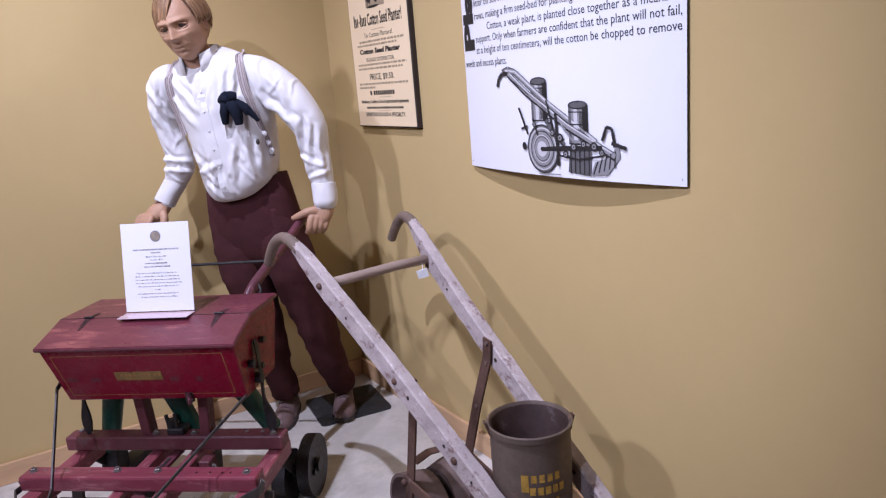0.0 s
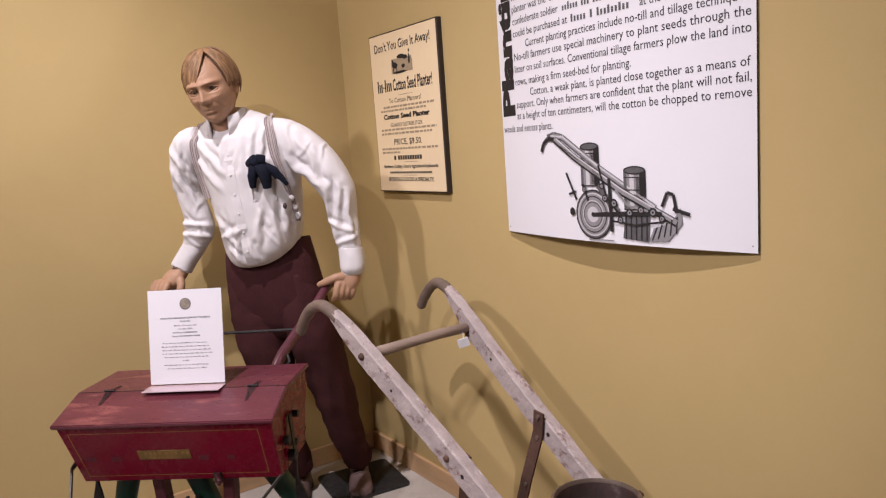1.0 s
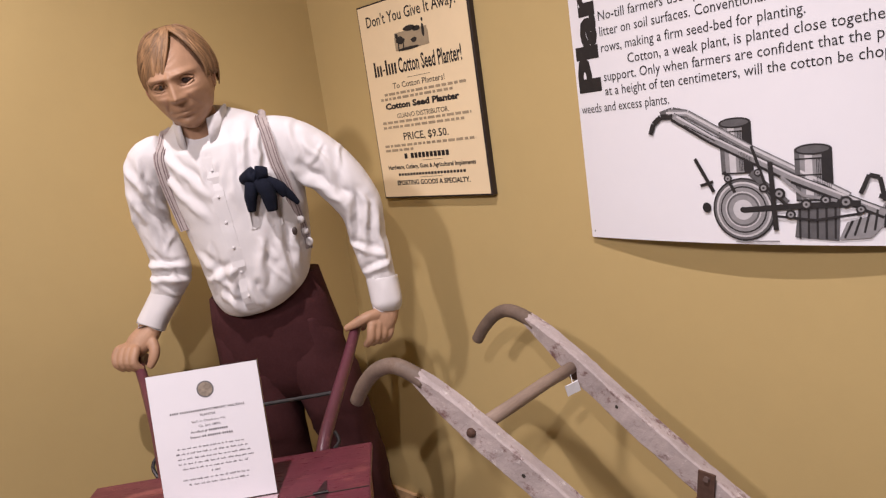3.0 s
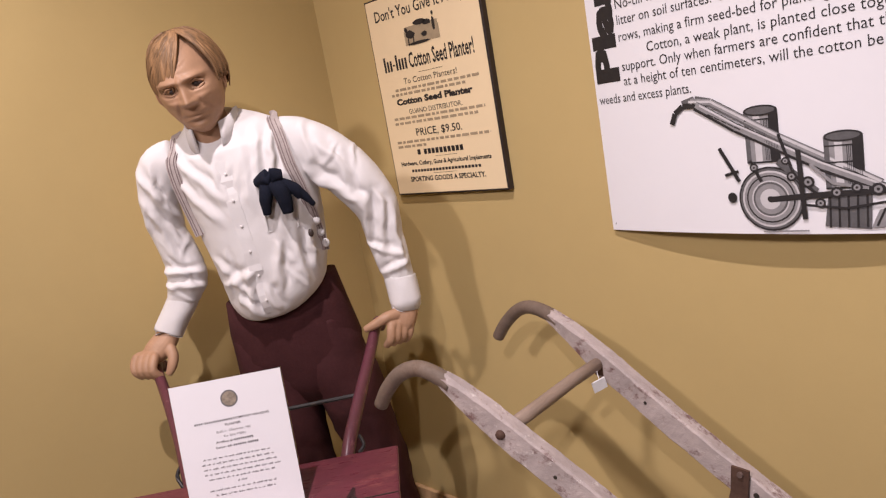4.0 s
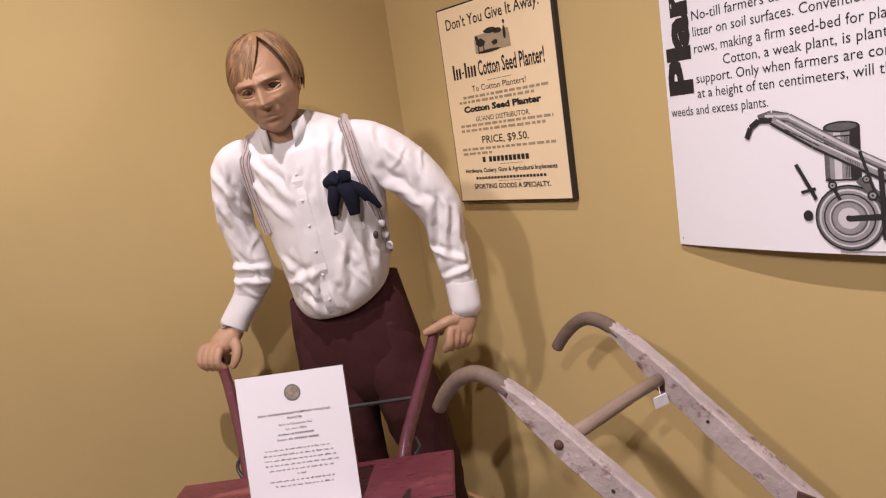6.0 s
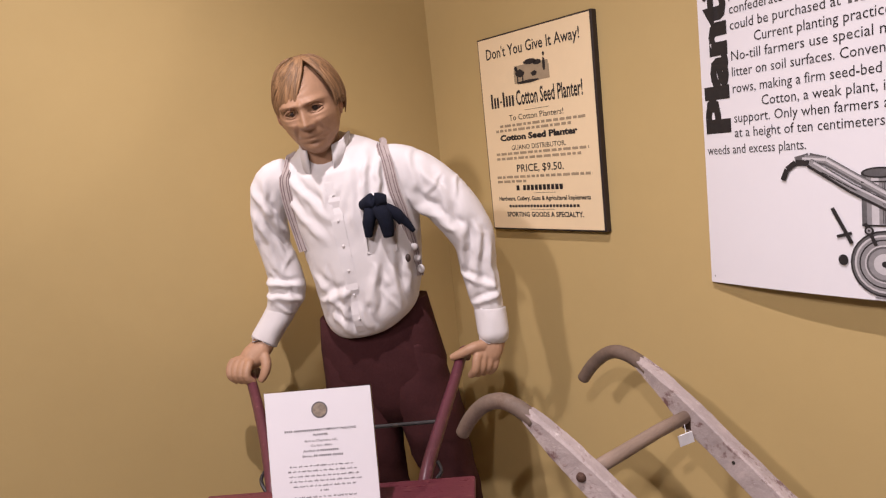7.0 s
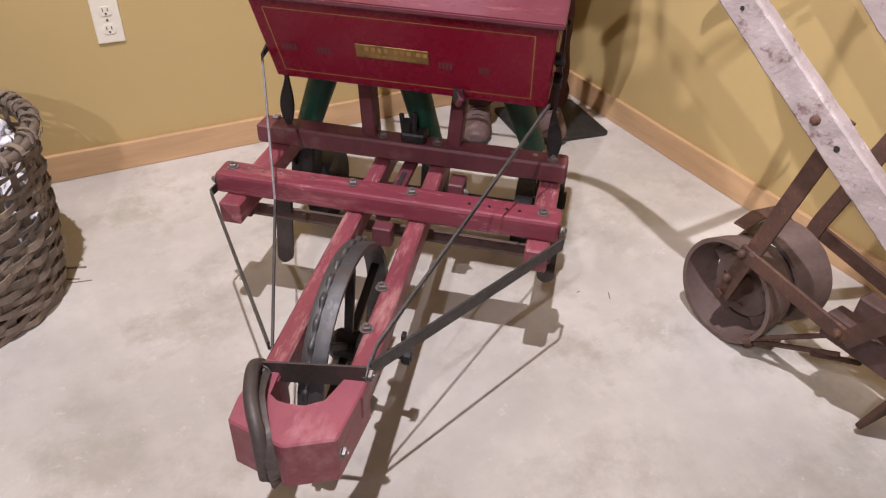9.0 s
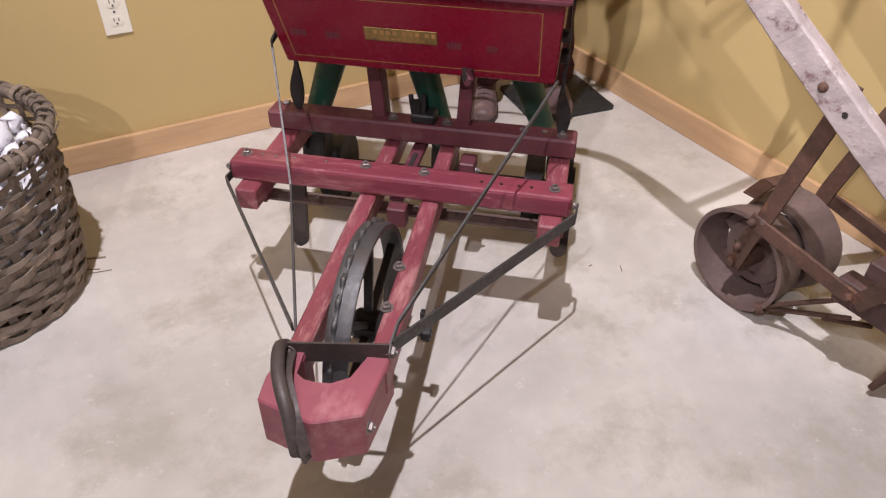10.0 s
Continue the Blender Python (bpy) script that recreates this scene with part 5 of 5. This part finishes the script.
    for k in range(5):
        curved(a + 0.10 + k * 0.19, 0.430, 0.14, 0.020)
    for k in range(6):
        curved(a - 0.02 + k * 0.15, 0.405, 0.10, 0.012)
    part("stencil_mark", bm, yellow_mark, can, "worn yellow stencilled mark")
    for t, z in ((math.radians(160), 0.585), (math.radians(-20), 0.565)):
        bm = bmesh.new()
        beam(bm, m @ Vector((0.10 * math.cos(t), 0.10 * math.sin(t), z - 0.03)), m @ Vector((0.112 * math.cos(t), 0.112 * math.sin(t), z + 0.006)), 0.018, 0.006, 0.001)
        part("can_lug", bm, rust, can)
    part("can_seat", cuboid((0.15, 0.18, 0.02), m @ Matrix.Translation((0, 0, 0.226)), 0.003), rust, th)
    return th


build_plow()


def build_tag():
    bm = cuboid((0.034, 0.003, 0.028), Matrix.Translation((1.335, 2.046, 0.776)) @ pose(0, 0, 0, 8, -14, -32), 0.0005)
    tg = link("paper_tag", bm, tag_paper)
    tagged(tg, "small white card tag tied to the wooden rung", "tag")
    bm = bmesh.new()
    tube(bm, [Vector((1.336, 2.046, 0.788)), Vector((1.338, 2.05, 0.806)), Vector((1.340, 2.056, 0.815))], 0.001, 6)
    part("string", bm, tag_paper, tg)


build_tag()


# ---- framed handbill and bowed text panel on the east wall ----
def build_handbill():
    th = thing("handbill", pose(0, 0, 0), "cream printed seed planter handbill on a dark board", "poster")
    y0, y1, z0, z1 = 2.916, 2.446, 1.186, 1.790
    cy, cz = (y0 + y1) / 2, (z0 + z1) / 2
    part("board", cuboid((0.020, y0 - y1, z1 - z0), Matrix.Translation((XE - 0.0105, cy, cz)), 0.001), black_edge, th)
    part("print_sheet", cuboid((0.001, y0 - y1 - 0.012, z1 - z0 - 0.010), Matrix.Translation((XE - 0.0212, cy + 0.001, cz))), cream_paper, th)
    M = Matrix(((0, 0, -1), (-1, 0, 0), (0, 1, 0))).to_4x4()
    M.translation = (XE - 0.0218, y0, z0)
    c = 0.232
    for text, z, w, size, ink_, bold in (
        ("Don't You Give It Away!", 0.536, 0.385, 0.046, ink, 0.0004),
        ("To Cotton Planters!", 0.340, 0.225, 0.025, ink, 0.0),
        ("Cotton Seed Planter", 0.281, 0.322, 0.025, ink, 0.0013),
        ("GUANO DISTRIBUTOR.", 0.250, 0.226, 0.021, ink, 0.0),
        ("PRICE, $9.50.", 0.182, 0.195, 0.032, ink, 0.0003),
        ("Hardware, Cutlery, Guns & Agricultural Implements", 0.093, 0.382, 0.018, ink, 0.0005),
        ("SPORTING GOODS A SPECIALTY.", 0.042, 0.320, 0.021, ink, 0.0006),
    ):
        lettering("print_line", text, size, M @ pose(c, z, 0), ink_, th, width=w, align="CENTER", bold=bold)
    lettering("print_line", "Cotton Seed Planter!", 0.062, M @ pose(c + 0.058, 0.384, 0), ink, th, width=0.265, align="CENTER", bold=0.0012)
    bars("maker_name", [(0.044 + 0.0135 * k, 0.384, 0.0085, 0.045 if k in (0, 4) else 0.032) for k in range(8) if k != 3] + [(0.084, 0.398, 0.010, 0.005)], M, ink, th)
    bars("merchant_name", [(0.125 + 0.017 * k + (0.012 if k else 0), 0.124, 0.013, 0.016) for k in range(11)], M, ink, th)
    bars("address_print", [(0.085 + 0.0135 * k, 0.071, 0.010, 0.008) for k in range(22)], M, ink, th)
    rng = random.Random(8)
    rows = []
    for z, a, b in ((0.322, 0.075, 0.425), (0.308, 0.055, 0.37), (0.236, 0.047, 0.43), (0.221, 0.047, 0.40), (0.163, 0.041, 0.435), (0.149, 0.041, 0.17)):
        x = a
        while x < b:
            w = rng.uniform(0.010, 0.030)
            rows.append((x, z, min(w, b - x), 0.0075))
            x += w + 0.006
    tagged(bars("fine_print", rows, M, ink_soft, th), kind="stuff")
    bars("rule", [(0.19, 0.366, 0.10, 0.001), (0.18, 0.064, 0.10, 0.001), (0.20, 0.115, 0.09, 0.001)], M, ink, th)
    # woodcut of a horse-drawn planter: sky, trees, field, plain dark shapes
    bars("woodcut_field", [(0.157, 0.447, 0.146, 0.040), (0.160, 0.487, 0.140, 0.012)], M, ink_soft, th)
    bm = bmesh.new()
    rng = random.Random(2)

    def blob(x, z, rx, rz, n=9):
        bm.faces.new([bm.verts.new(M @ Vector((x + rx * math.cos(2 * math.pi * k / n) * rng.uniform(0.8, 1.1), z + rz * math.sin(2 * math.pi * k / n) * rng.uniform(0.8, 1.1), 0.0012))) for k in range(n)])

    for x, z, rx, rz in ((0.160, 0.458, 0.020, 0.012), (0.146, 0.472, 0.008, 0.008), (0.205, 0.486, 0.026, 0.008), (0.235, 0.480, 0.018, 0.008), (0.262, 0.470, 0.006, 0.022), (0.263, 0.500, 0.005, 0.006), (0.220, 0.450, 0.014, 0.008), (0.19, 0.430, 0.05, 0.005), (0.150, 0.440, 0.003, 0.014), (0.172, 0.440, 0.003, 0.014)):
        blob(x + 0.022, z + 0.018, rx, rz)
    part("woodcut", bm, ink, th, "small dark woodcut of a planter at work")


build_handbill()

PY0, PW, PZ0, PH = 2.137, 0.862, 1.069, 1.02


def build_panel():
    th = thing("text_panel", pose(0, 0, 0), "white bowed panel with black text and a planter engraving", "panel")

    def bow(p):
        u = min(1, max(0, (PY0 - p.y) / PW))
        return Vector((p.x - 0.040 * math.sin(math.pi * u) ** 0.9, p.y, p.z))

    bm = bmesh.new()
    n = 28
    rows = []
    for x in (XE - 0.004, XE - 0.010):
        rows.append([[bm.verts.new(bow(Vector((x, PY0 - PW * k / n, z)))) for k in range(n + 1)] for z in (PZ0, PZ0 + PH)])
    (b0, t0), (b1, t1) = rows
    for k in range(n):
        bm.faces.new((b1[k], b1[k + 1], t1[k + 1], t1[k])).material_index = 0
        bm.faces.new((b0[k + 1], b0[k], t0[k], t0[k + 1])).material_index = 1
        bm.faces.new((b0[k], b0[k + 1], b1[k + 1], b1[k])).material_index = 1
        bm.faces.new((t1[k], t1[k + 1], t0[k + 1], t0[k])).material_index = 1
    bm.faces.new((b0[0], b1[0], t1[0], t0[0])).material_index = 1
    bm.faces.new((b1[n], b0[n], t0[n], t1[n])).material_index = 1
    bmesh.ops.recalc_face_normals(bm, faces=bm.faces)
    part("board", bm, [white_panel, black_edge], th, smooth=False)
    M = Matrix(((0, 0, -1), (-1, 0, 0), (0, 1, 0))).to_4x4()
    M.translation = (XE - 0.0102, PY0, PZ0)
    lettering("heading", "Planting", 0.088, M @ pose(0.074, 0.360, 0, 0, 0, 90), ink, th, "heavy black vertical heading", width=0.49, bold=0.005, shape=bow)
    left, right = 0.088, 0.852
    lines = [
        ("Cotton, a weak plant, is planted close together as a means of", 0.414, 0.160, 0.850),
        ("support. Only when farmers are confident that the plant will not fail,", 0.381, left, right),
        ("at a height of ten centimeters, will the cotton be chopped to remove", 0.348, left, right),
        ("weeds and excess plants.", 0.311, 0.009, 0.258),
        ("rows, making a firm seed-bed for planting.", 0.448, left, 0.549),
        ("litter on soil surfaces. Conventional tillage farmers plow the land into", 0.485, left, right),
        ("No-till farmers use special machinery to plant seeds through the", 0.520, left, right),
        ("Current planting practices include no-till and tillage techniques.", 0.554, 0.148, right),
    ]
    for text, z, a, b in lines:
        lettering("text_line", text, 0.031, M @ pose(a, z, 0), ink, th, width=b - a, shape=bow)
    lettering("text_line", "could be purchased at", 0.031, M @ pose(left, 0.588, 0), ink, th, width=0.25, shape=bow)
    lettering("text_line", "at the turn of the century.", 0.031, M @ pose(0.58, 0.588, 0), ink, th, width=0.27, shape=bow)
    bars("store_name", [(0.352 + 0.0118 * k, 0.588, 0.0070, 0.020 if k in (0, 6, 8, 11, 14) else 0.014) for k in range(17) if k not in (5, 7)], M, ink_grey, th, shape=bow)
    rng = random.Random(5)
    rows = []
    lettering("text_line", "confederate soldier", 0.031, M @ pose(left, 0.623, 0), ink, th, width=0.215, shape=bow)
    lettering("text_line", "planter was the", 0.031, M @ pose(left, 0.658, 0), ink, th, width=0.165, shape=bow)
    for z, x in ((0.623, 0.320), (0.658, 0.270), (0.693, left), (0.728, left), (0.763, left), (0.798, left)):
        while x < right:
            for k in range(rng.randint(2, 9)):
                if x < right:
                    rows.append((x, z, 0.0062, rng.choice((0.013, 0.013, 0.013, 0.020))))
                    x += 0.0105
            x += 0.010
    tagged(bars("text_bar", rows, M, ink_grey, th, shape=bow), kind="stuff")
    # the engraving of a two-can planter
    art = {ink: [], ink_grey: [], ink_mid: [], ink_pale: []}

    def poly(material, pts, lift):
        art[material].append([M @ Vector((x + 0.030, y + 0.002, lift)) for x, y in pts])

    def ring(material, cx, cy, rx, ry, lift, n=28):
        poly(material, [(cx + rx * math.cos(2 * math.pi * k / n), cy + ry * math.sin(2 * math.pi * k / n)) for k in range(n)], lift)

    def stroke(material, pts, w, lift):
        for (xa, ya), (xb, yb) in zip(pts, pts[1:]):
            d = math.hypot(xb - xa, yb - ya)
            nx, ny = -(yb - ya) / d * w / 2, (xb - xa) / d * w / 2
            poly(material, [(xa - nx, ya - ny), (xb - nx, yb - ny), (xb + nx, yb + ny), (xa + nx, ya + ny)], lift)

    def can(cx, y0, y1, w):
        poly(ink_mid, [(cx - w, y0), (cx + w, y0), (cx + w, y1), (cx - w, y1)], 0.0020)
        poly(ink_pale, [(cx - w * 0.45, y0), (cx - w * 0.05, y0), (cx - w * 0.05, y1), (cx - w * 0.45, y1)], 0.0024)
        poly(ink, [(cx + w * 0.45, y0), (cx + w, y0), (cx + w, y1), (cx + w * 0.45, y1)], 0.0024)
        poly(ink_grey, [(cx - w, y0), (cx - w * 0.72, y0), (cx - w * 0.72, y1), (cx - w, y1)], 0.0024)
        for y in (y0, (y0 + y1) / 2, y1 - 0.018):
            stroke(ink, [(cx - w, y), (cx + w, y)], 0.003, 0.0027)
        ring(ink, cx, y1, w, 0.011, 0.0028)
        ring(ink_grey, cx, y1, w * 0.86, 0.0075, 0.0030)

    can(0.372, 0.150, 0.255, 0.034)
    can(0.520, 0.090, 0.190, 0.034)
    stroke(ink_grey, [(0.205, 0.285), (0.235, 0.292), (0.27, 0.283), (0.40, 0.200), (0.58, 0.095)], 0.018, 0.0034)
    stroke(ink_mid, [(0.225, 0.291), (0.27, 0.284), (0.40, 0.202), (0.58, 0.097)], 0.012, 0.0036)
    stroke(ink_pale, [(0.22, 0.290), (0.27, 0.285), (0.40, 0.204), (0.58, 0.099)], 0.005, 0.0038)
    stroke(ink, [(0.175, 0.245), (0.185, 0.268), (0.205, 0.282), (0.235, 0.280)], 0.012, 0.0036)
    stroke(ink, [(0.235, 0.280), (0.32, 0.225), (0.48, 0.135), (0.64, 0.060)], 0.020, 0.0042)
    stroke(ink_mid, [(0.237, 0.282), (0.32, 0.227), (0.48, 0.137), (0.64, 0.062)], 0.013, 0.0044)
    stroke(ink_pale, [(0.245, 0.280), (0.32, 0.232), (0.48, 0.142), (0.63, 0.070)], 0.004, 0.0046)
    stroke(ink, [(0.28, 0.185), (0.318, 0.112)], 0.008, 0.0036)
    stroke(ink, [(0.288, 0.126), (0.318, 0.134)], 0.006, 0.0036)
    for r, mm, lf in ((0.066, ink, 0.0032), (0.0625, ink_grey, 0.0034), (0.058, ink_pale, 0.0036), (0.054, ink_mid, 0.0038), (0.049, ink, 0.0040), (0.046, ink_mid, 0.0042), (0.038, ink_pale, 0.0044), (0.035, ink_grey, 0.0046), (0.031, ink_mid, 0.0048), (0.021, ink_pale, 0.0050), (0.006, ink, 0.0052)):
        ring(mm, 0.380, 0.073, r, r * 1.02, lf)
    stroke(ink, [(0.38, 0.072), (0.47, 0.078), (0.60, 0.082)], 0.012, 0.0056)
    stroke(ink, [(0.44, 0.17), (0.445, 0.03)], 0.010, 0.0054)
    stroke(ink_grey, [(0.40, 0.15), (0.47, 0.085)], 0.014, 0.0050)
    poly(ink_grey, [(0.48, 0.015), (0.56, 0.008), (0.565, 0.085), (0.49, 0.085)], 0.0030)
    for k in range(5):
        stroke(ink, [(0.49 + 0.016 * k, 0.012), (0.492 + 0.016 * k, 0.075)], 0.004, 0.0034)
    poly(ink_mid, [(0.56, 0.010), (0.615, 0.014), (0.655, 0.060), (0.650, 0.098), (0.625, 0.060), (0.575, 0.045)], 0.0038)
    for k in range(5):
        stroke(ink, [(0.57 + 0.017 * k, 0.014 + 0.005 * k), (0.585 + 0.014 * k, 0.048 + 0.007 * k)], 0.004, 0.0042)
    stroke(ink, [(0.60, 0.10), (0.615, 0.135), (0.632, 0.130), (0.64, 0.085)], 0.008, 0.0048)
    stroke(ink, [(0.63, 0.095), (0.675, 0.082)], 0.009, 0.0048)
    stroke(ink_mid, [(0.36, 0.004), (0.45, 0.006)], 0.003, 0.0030)
    ring(ink, 0.300, 0.078, 0.010, 0.011, 0.0040)
    for k in range(5):
        x = 0.262 + 0.014 * k
        y = 0.272 - 0.0565 * (x - 0.25) / 0.10
        stroke(ink, [(x, y - 0.006), (x + 0.012, y - 0.013)], 0.0022, 0.0050)
    for x, y, r in ((0.455, 0.105, 0.012), (0.475, 0.062, 0.010), (0.425, 0.118, 0.010), (0.505, 0.082, 0.011), (0.540, 0.090, 0.010), (0.575, 0.085, 0.012), (0.415, 0.150, 0.008), (0.352, 0.140, 0.009), (0.600, 0.070, 0.009)):
        ring(ink, x, y, r, r, 0.0058, 14)
        ring(ink_mid, x, y, r * 0.6, r * 0.6, 0.0061, 12)
        ring(ink, x, y, r * 0.25, r * 0.25, 0.0064, 8)
    stroke(ink, [(0.405, 0.205), (0.430, 0.120), (0.470, 0.080)], 0.006, 0.0057)
    stroke(ink, [(0.345, 0.155), (0.365, 0.110)], 0.007, 0.0057)
    stroke(ink, [(0.440, 0.060), (0.520, 0.050), (0.600, 0.062)], 0.005, 0.0057)
    stroke(ink_mid, [(0.460, 0.140), (0.500, 0.100), (0.560, 0.088)], 0.006, 0.0056)
    for cx, y0, y1 in ((0.372, 0.152, 0.238), (0.520, 0.092, 0.172)):
        for k in range(9):
            x = cx + 0.006 + 0.003 * k
            stroke(ink, [(x, y0 + 0.002), (x, y1)], 0.0011, 0.0029)
    for material, polys in art.items():
        bm = bmesh.new()
        for pts in polys:
            bm.faces.new([bm.verts.new(bow(p)) for p in pts])
        tagged(part("engraving", bm, material, th, "printed engraving of a two-can planter"), kind="stuff")
    for x, y in ((0.012, 0.016), (0.85, 0.016)):
        bm = bmesh.new()
        disc(bm, M @ pose(x, y, 0.001), 0.0022, 0.002, 8)
        part("pin", bm, iron_dark, th)


build_panel()


# ---- power outlet on the north wall ----
def build_outlet():
    th = thing("power_outlet", pose(0.092, YN, 0.440), "ivory plastic duplex power outlet plate on the wall", "outlet", kind="")
    part("cover_plate", cuboid((0.070, 0.006, 0.124), pose(0, -0.003, 0), 0.0025, 2), outlet_plastic, th)
    for z in (0.0245, -0.0245):
        bm = bmesh.new()
        m = pose(0, -0.0065, z, 90, 0, 0)
        vs = [bm.verts.new(m @ Vector((0.0165 * math.cos(a), max(-0.0125, min(0.0125, 0.0165 * math.sin(a))), 0.0015))) for a in [2 * math.pi * k / 32 for k in range(32)]]
        lo = [bm.verts.new(v.co + Vector((0, 0.003, 0))) for v in vs]
        bm.faces.new(vs)
        for i in range(32):
            bm.faces.new((vs[i], lo[i], lo[(i + 1) % 32], vs[(i + 1) % 32]))
        bmesh.ops.recalc_face_normals(bm, faces=bm.faces)
        r = part("socket", bm, outlet_plastic, th)
        for x, h in ((-0.0062, 0.009), (0.0062, 0.0075)):
            part("slot", cuboid((0.0022, 0.001, h), pose(x, -0.0083, z + 0.0035)), slot_black, r)
        bm = bmesh.new()
        disc(bm, pose(0, -0.0083, z - 0.007, 90, 0, 0), 0.0026, 0.001, 12)
        part("earth_hole", bm, slot_black, r)
    bm = bmesh.new()
    disc(bm, pose(0, -0.0066, 0, 90, 0, 0), 0.003, 0.002, 12)
    part("screw", bm, iron_grey, th)


build_outlet()


# ---- split-oak basket of raw cotton ----
def build_basket():
    C = Vector((-0.392, 2.722, 0))
    th = thing("cotton_basket", Matrix.Translation(C), "round grey-brown woven split basket heaped with raw cotton", "basket")
    H = 0.40

    def rad(z):
        k = z / H
        return 0.224 + 0.036 * min(1, k) ** 0.7 + 0.006 * math.sin(math.pi * k)

    rng = random.Random(21)
    N = 30
    for k in range(N):
        a = 2 * math.pi * k / N
        bm = bmesh.new()
        pts = []
        for j in range(17):
            z = H * j / 16
            r = rad(z) - 0.003
            pts.append(Vector((r * math.cos(a), r * math.sin(a), z)))
        strap(bm, pts, 0.018, 0.003, up=(math.cos(a), math.sin(a), 0.05))
        part("stake", bm, basket_split, th)
    rows = 19
    for i in range(rows):
        z0 = 0.012 + (H - 0.03) * i / (rows - 1)
        bm = bmesh.new()
        pts = []
        for j in range(N * 4 + 1):
            a = 2 * math.pi * j / (N * 4)
            s = math.sin(math.pi * j / 4 * 1.0 + math.pi * i + math.pi / 2)
            z = z0 + 0.011 * noise.noise(Vector((math.cos(a) * 3, math.sin(a) * 3, i * 1.7)))
            r = rad(z) + 0.005 * s + 0.003 * noise.noise(Vector((a * 4, i * 2.2, 0)))
            pts.append(Vector((r * math.cos(a), r * math.sin(a), z)))
        wd = 0.0150 if i < rows * 0.5 else 0.0105

        def sec(k, wd=wd, i=i):
            h = wd * (0.58 + 0.42 * noise.noise(Vector((k * 16, i * 3.1, 4))))
            e = 0.0035 * noise.noise(Vector((k * 23, i * 1.3, 9)))
            return [(-0.0014 - e, -h), (0.0014 - e, -h), (0.0014 + e, h), (-0.0014 + e, h)]

        sweep(bm, pts, sec)
        part("weaver", bm, basket_split, th)
    for r0, z0, rr in ((rad(H) + 0.008, H, 0.009), (rad(H) - 0.010, H, 0.009)):
        bm = bmesh.new()
        tube(bm, [Vector((r0 * math.cos(2 * math.pi * j / 60), r0 * math.sin(2 * math.pi * j / 60), z0 + 0.003 * math.sin(j))) for j in range(61)], rr, 8, flat=1.4)
        part("rim_hoop", bm, basket_split, th, smooth=True)
    for k in range(44):
        a = 2 * math.pi * (k + rng.uniform(-0.35, 0.35)) / 44
        lean, wide, swell = rng.uniform(0.04, 0.24), rng.uniform(0.006, 0.015), rng.uniform(0.85, 1.25)
        bm = bmesh.new()
        pts = []
        for j in range(13):
            t = 2 * math.pi * j / 12
            r = rad(H) - 0.001 + 0.020 * swell * math.cos(t)
            aa = a + lean * j / 12
            pts.append(Vector((r * math.cos(aa), r * math.sin(aa), H + 0.020 * math.sin(t))))
        strap(bm, pts, 0.002, wide, up=(-math.sin(a), math.cos(a), 0))
        part("lashing", bm, basket_split, th)
    bm = bmesh.new()
    lathe(bm, [(0.02, 0.004), (0.220, 0.004), (0.220, 0.010), (0.02, 0.010)], Matrix.Identity(4), 30)
    part("bottom", bm, basket_split, th)
    bm = bmesh.new()
    for k in range(420):
        a, q = rng.uniform(0, 2 * math.pi), rng.uniform(0, 1) ** 0.5
        z = rng.uniform(0.07, 0.375)
        r = (rad(z) - 0.036) * q
        s = rng.uniform(0.014, 0.030)
        res = bmesh.ops.create_icosphere(bm, subdivisions=2, radius=s, matrix=Matrix.Translation((r * math.cos(a), r * math.sin(a), z)))
        for v in res["verts"]:
            v.co += Vector(noise.noise_vector(v.co * 45)) * 0.016 + Vector(noise.noise_vector(v.co * 120)) * 0.006
    for f in bm.faces:
        f.smooth = True
    ct = link("cotton_bolls", bm, cotton)
    ct.matrix_world = Matrix.Translation(C)
    tagged(ct, "fluffy white raw cotton heaped inside the basket", "cotton", kind="stuff")


build_basket()


def build_straws():
    for k, (x, y, a, ln, w) in enumerate(((-0.140, 2.735, -20, 0.050, 0.006), (-0.150, 2.690, -25, 0.030, 0.003), (-0.135, 2.672, -12, 0.050, 0.002), (0.99, 2.075, 60, 0.024, 0.002), (0.93, 2.12, 10, 0.010, 0.002))):
        ob = link("straw", cuboid((ln, w, 0.002), pose(x, y, 0.0012, 0, 0, a), 0.0005), straw_mat)
        tagged(ob, "dry straw fragment lying on the concrete floor", "straw", group="loose straws")


build_straws()
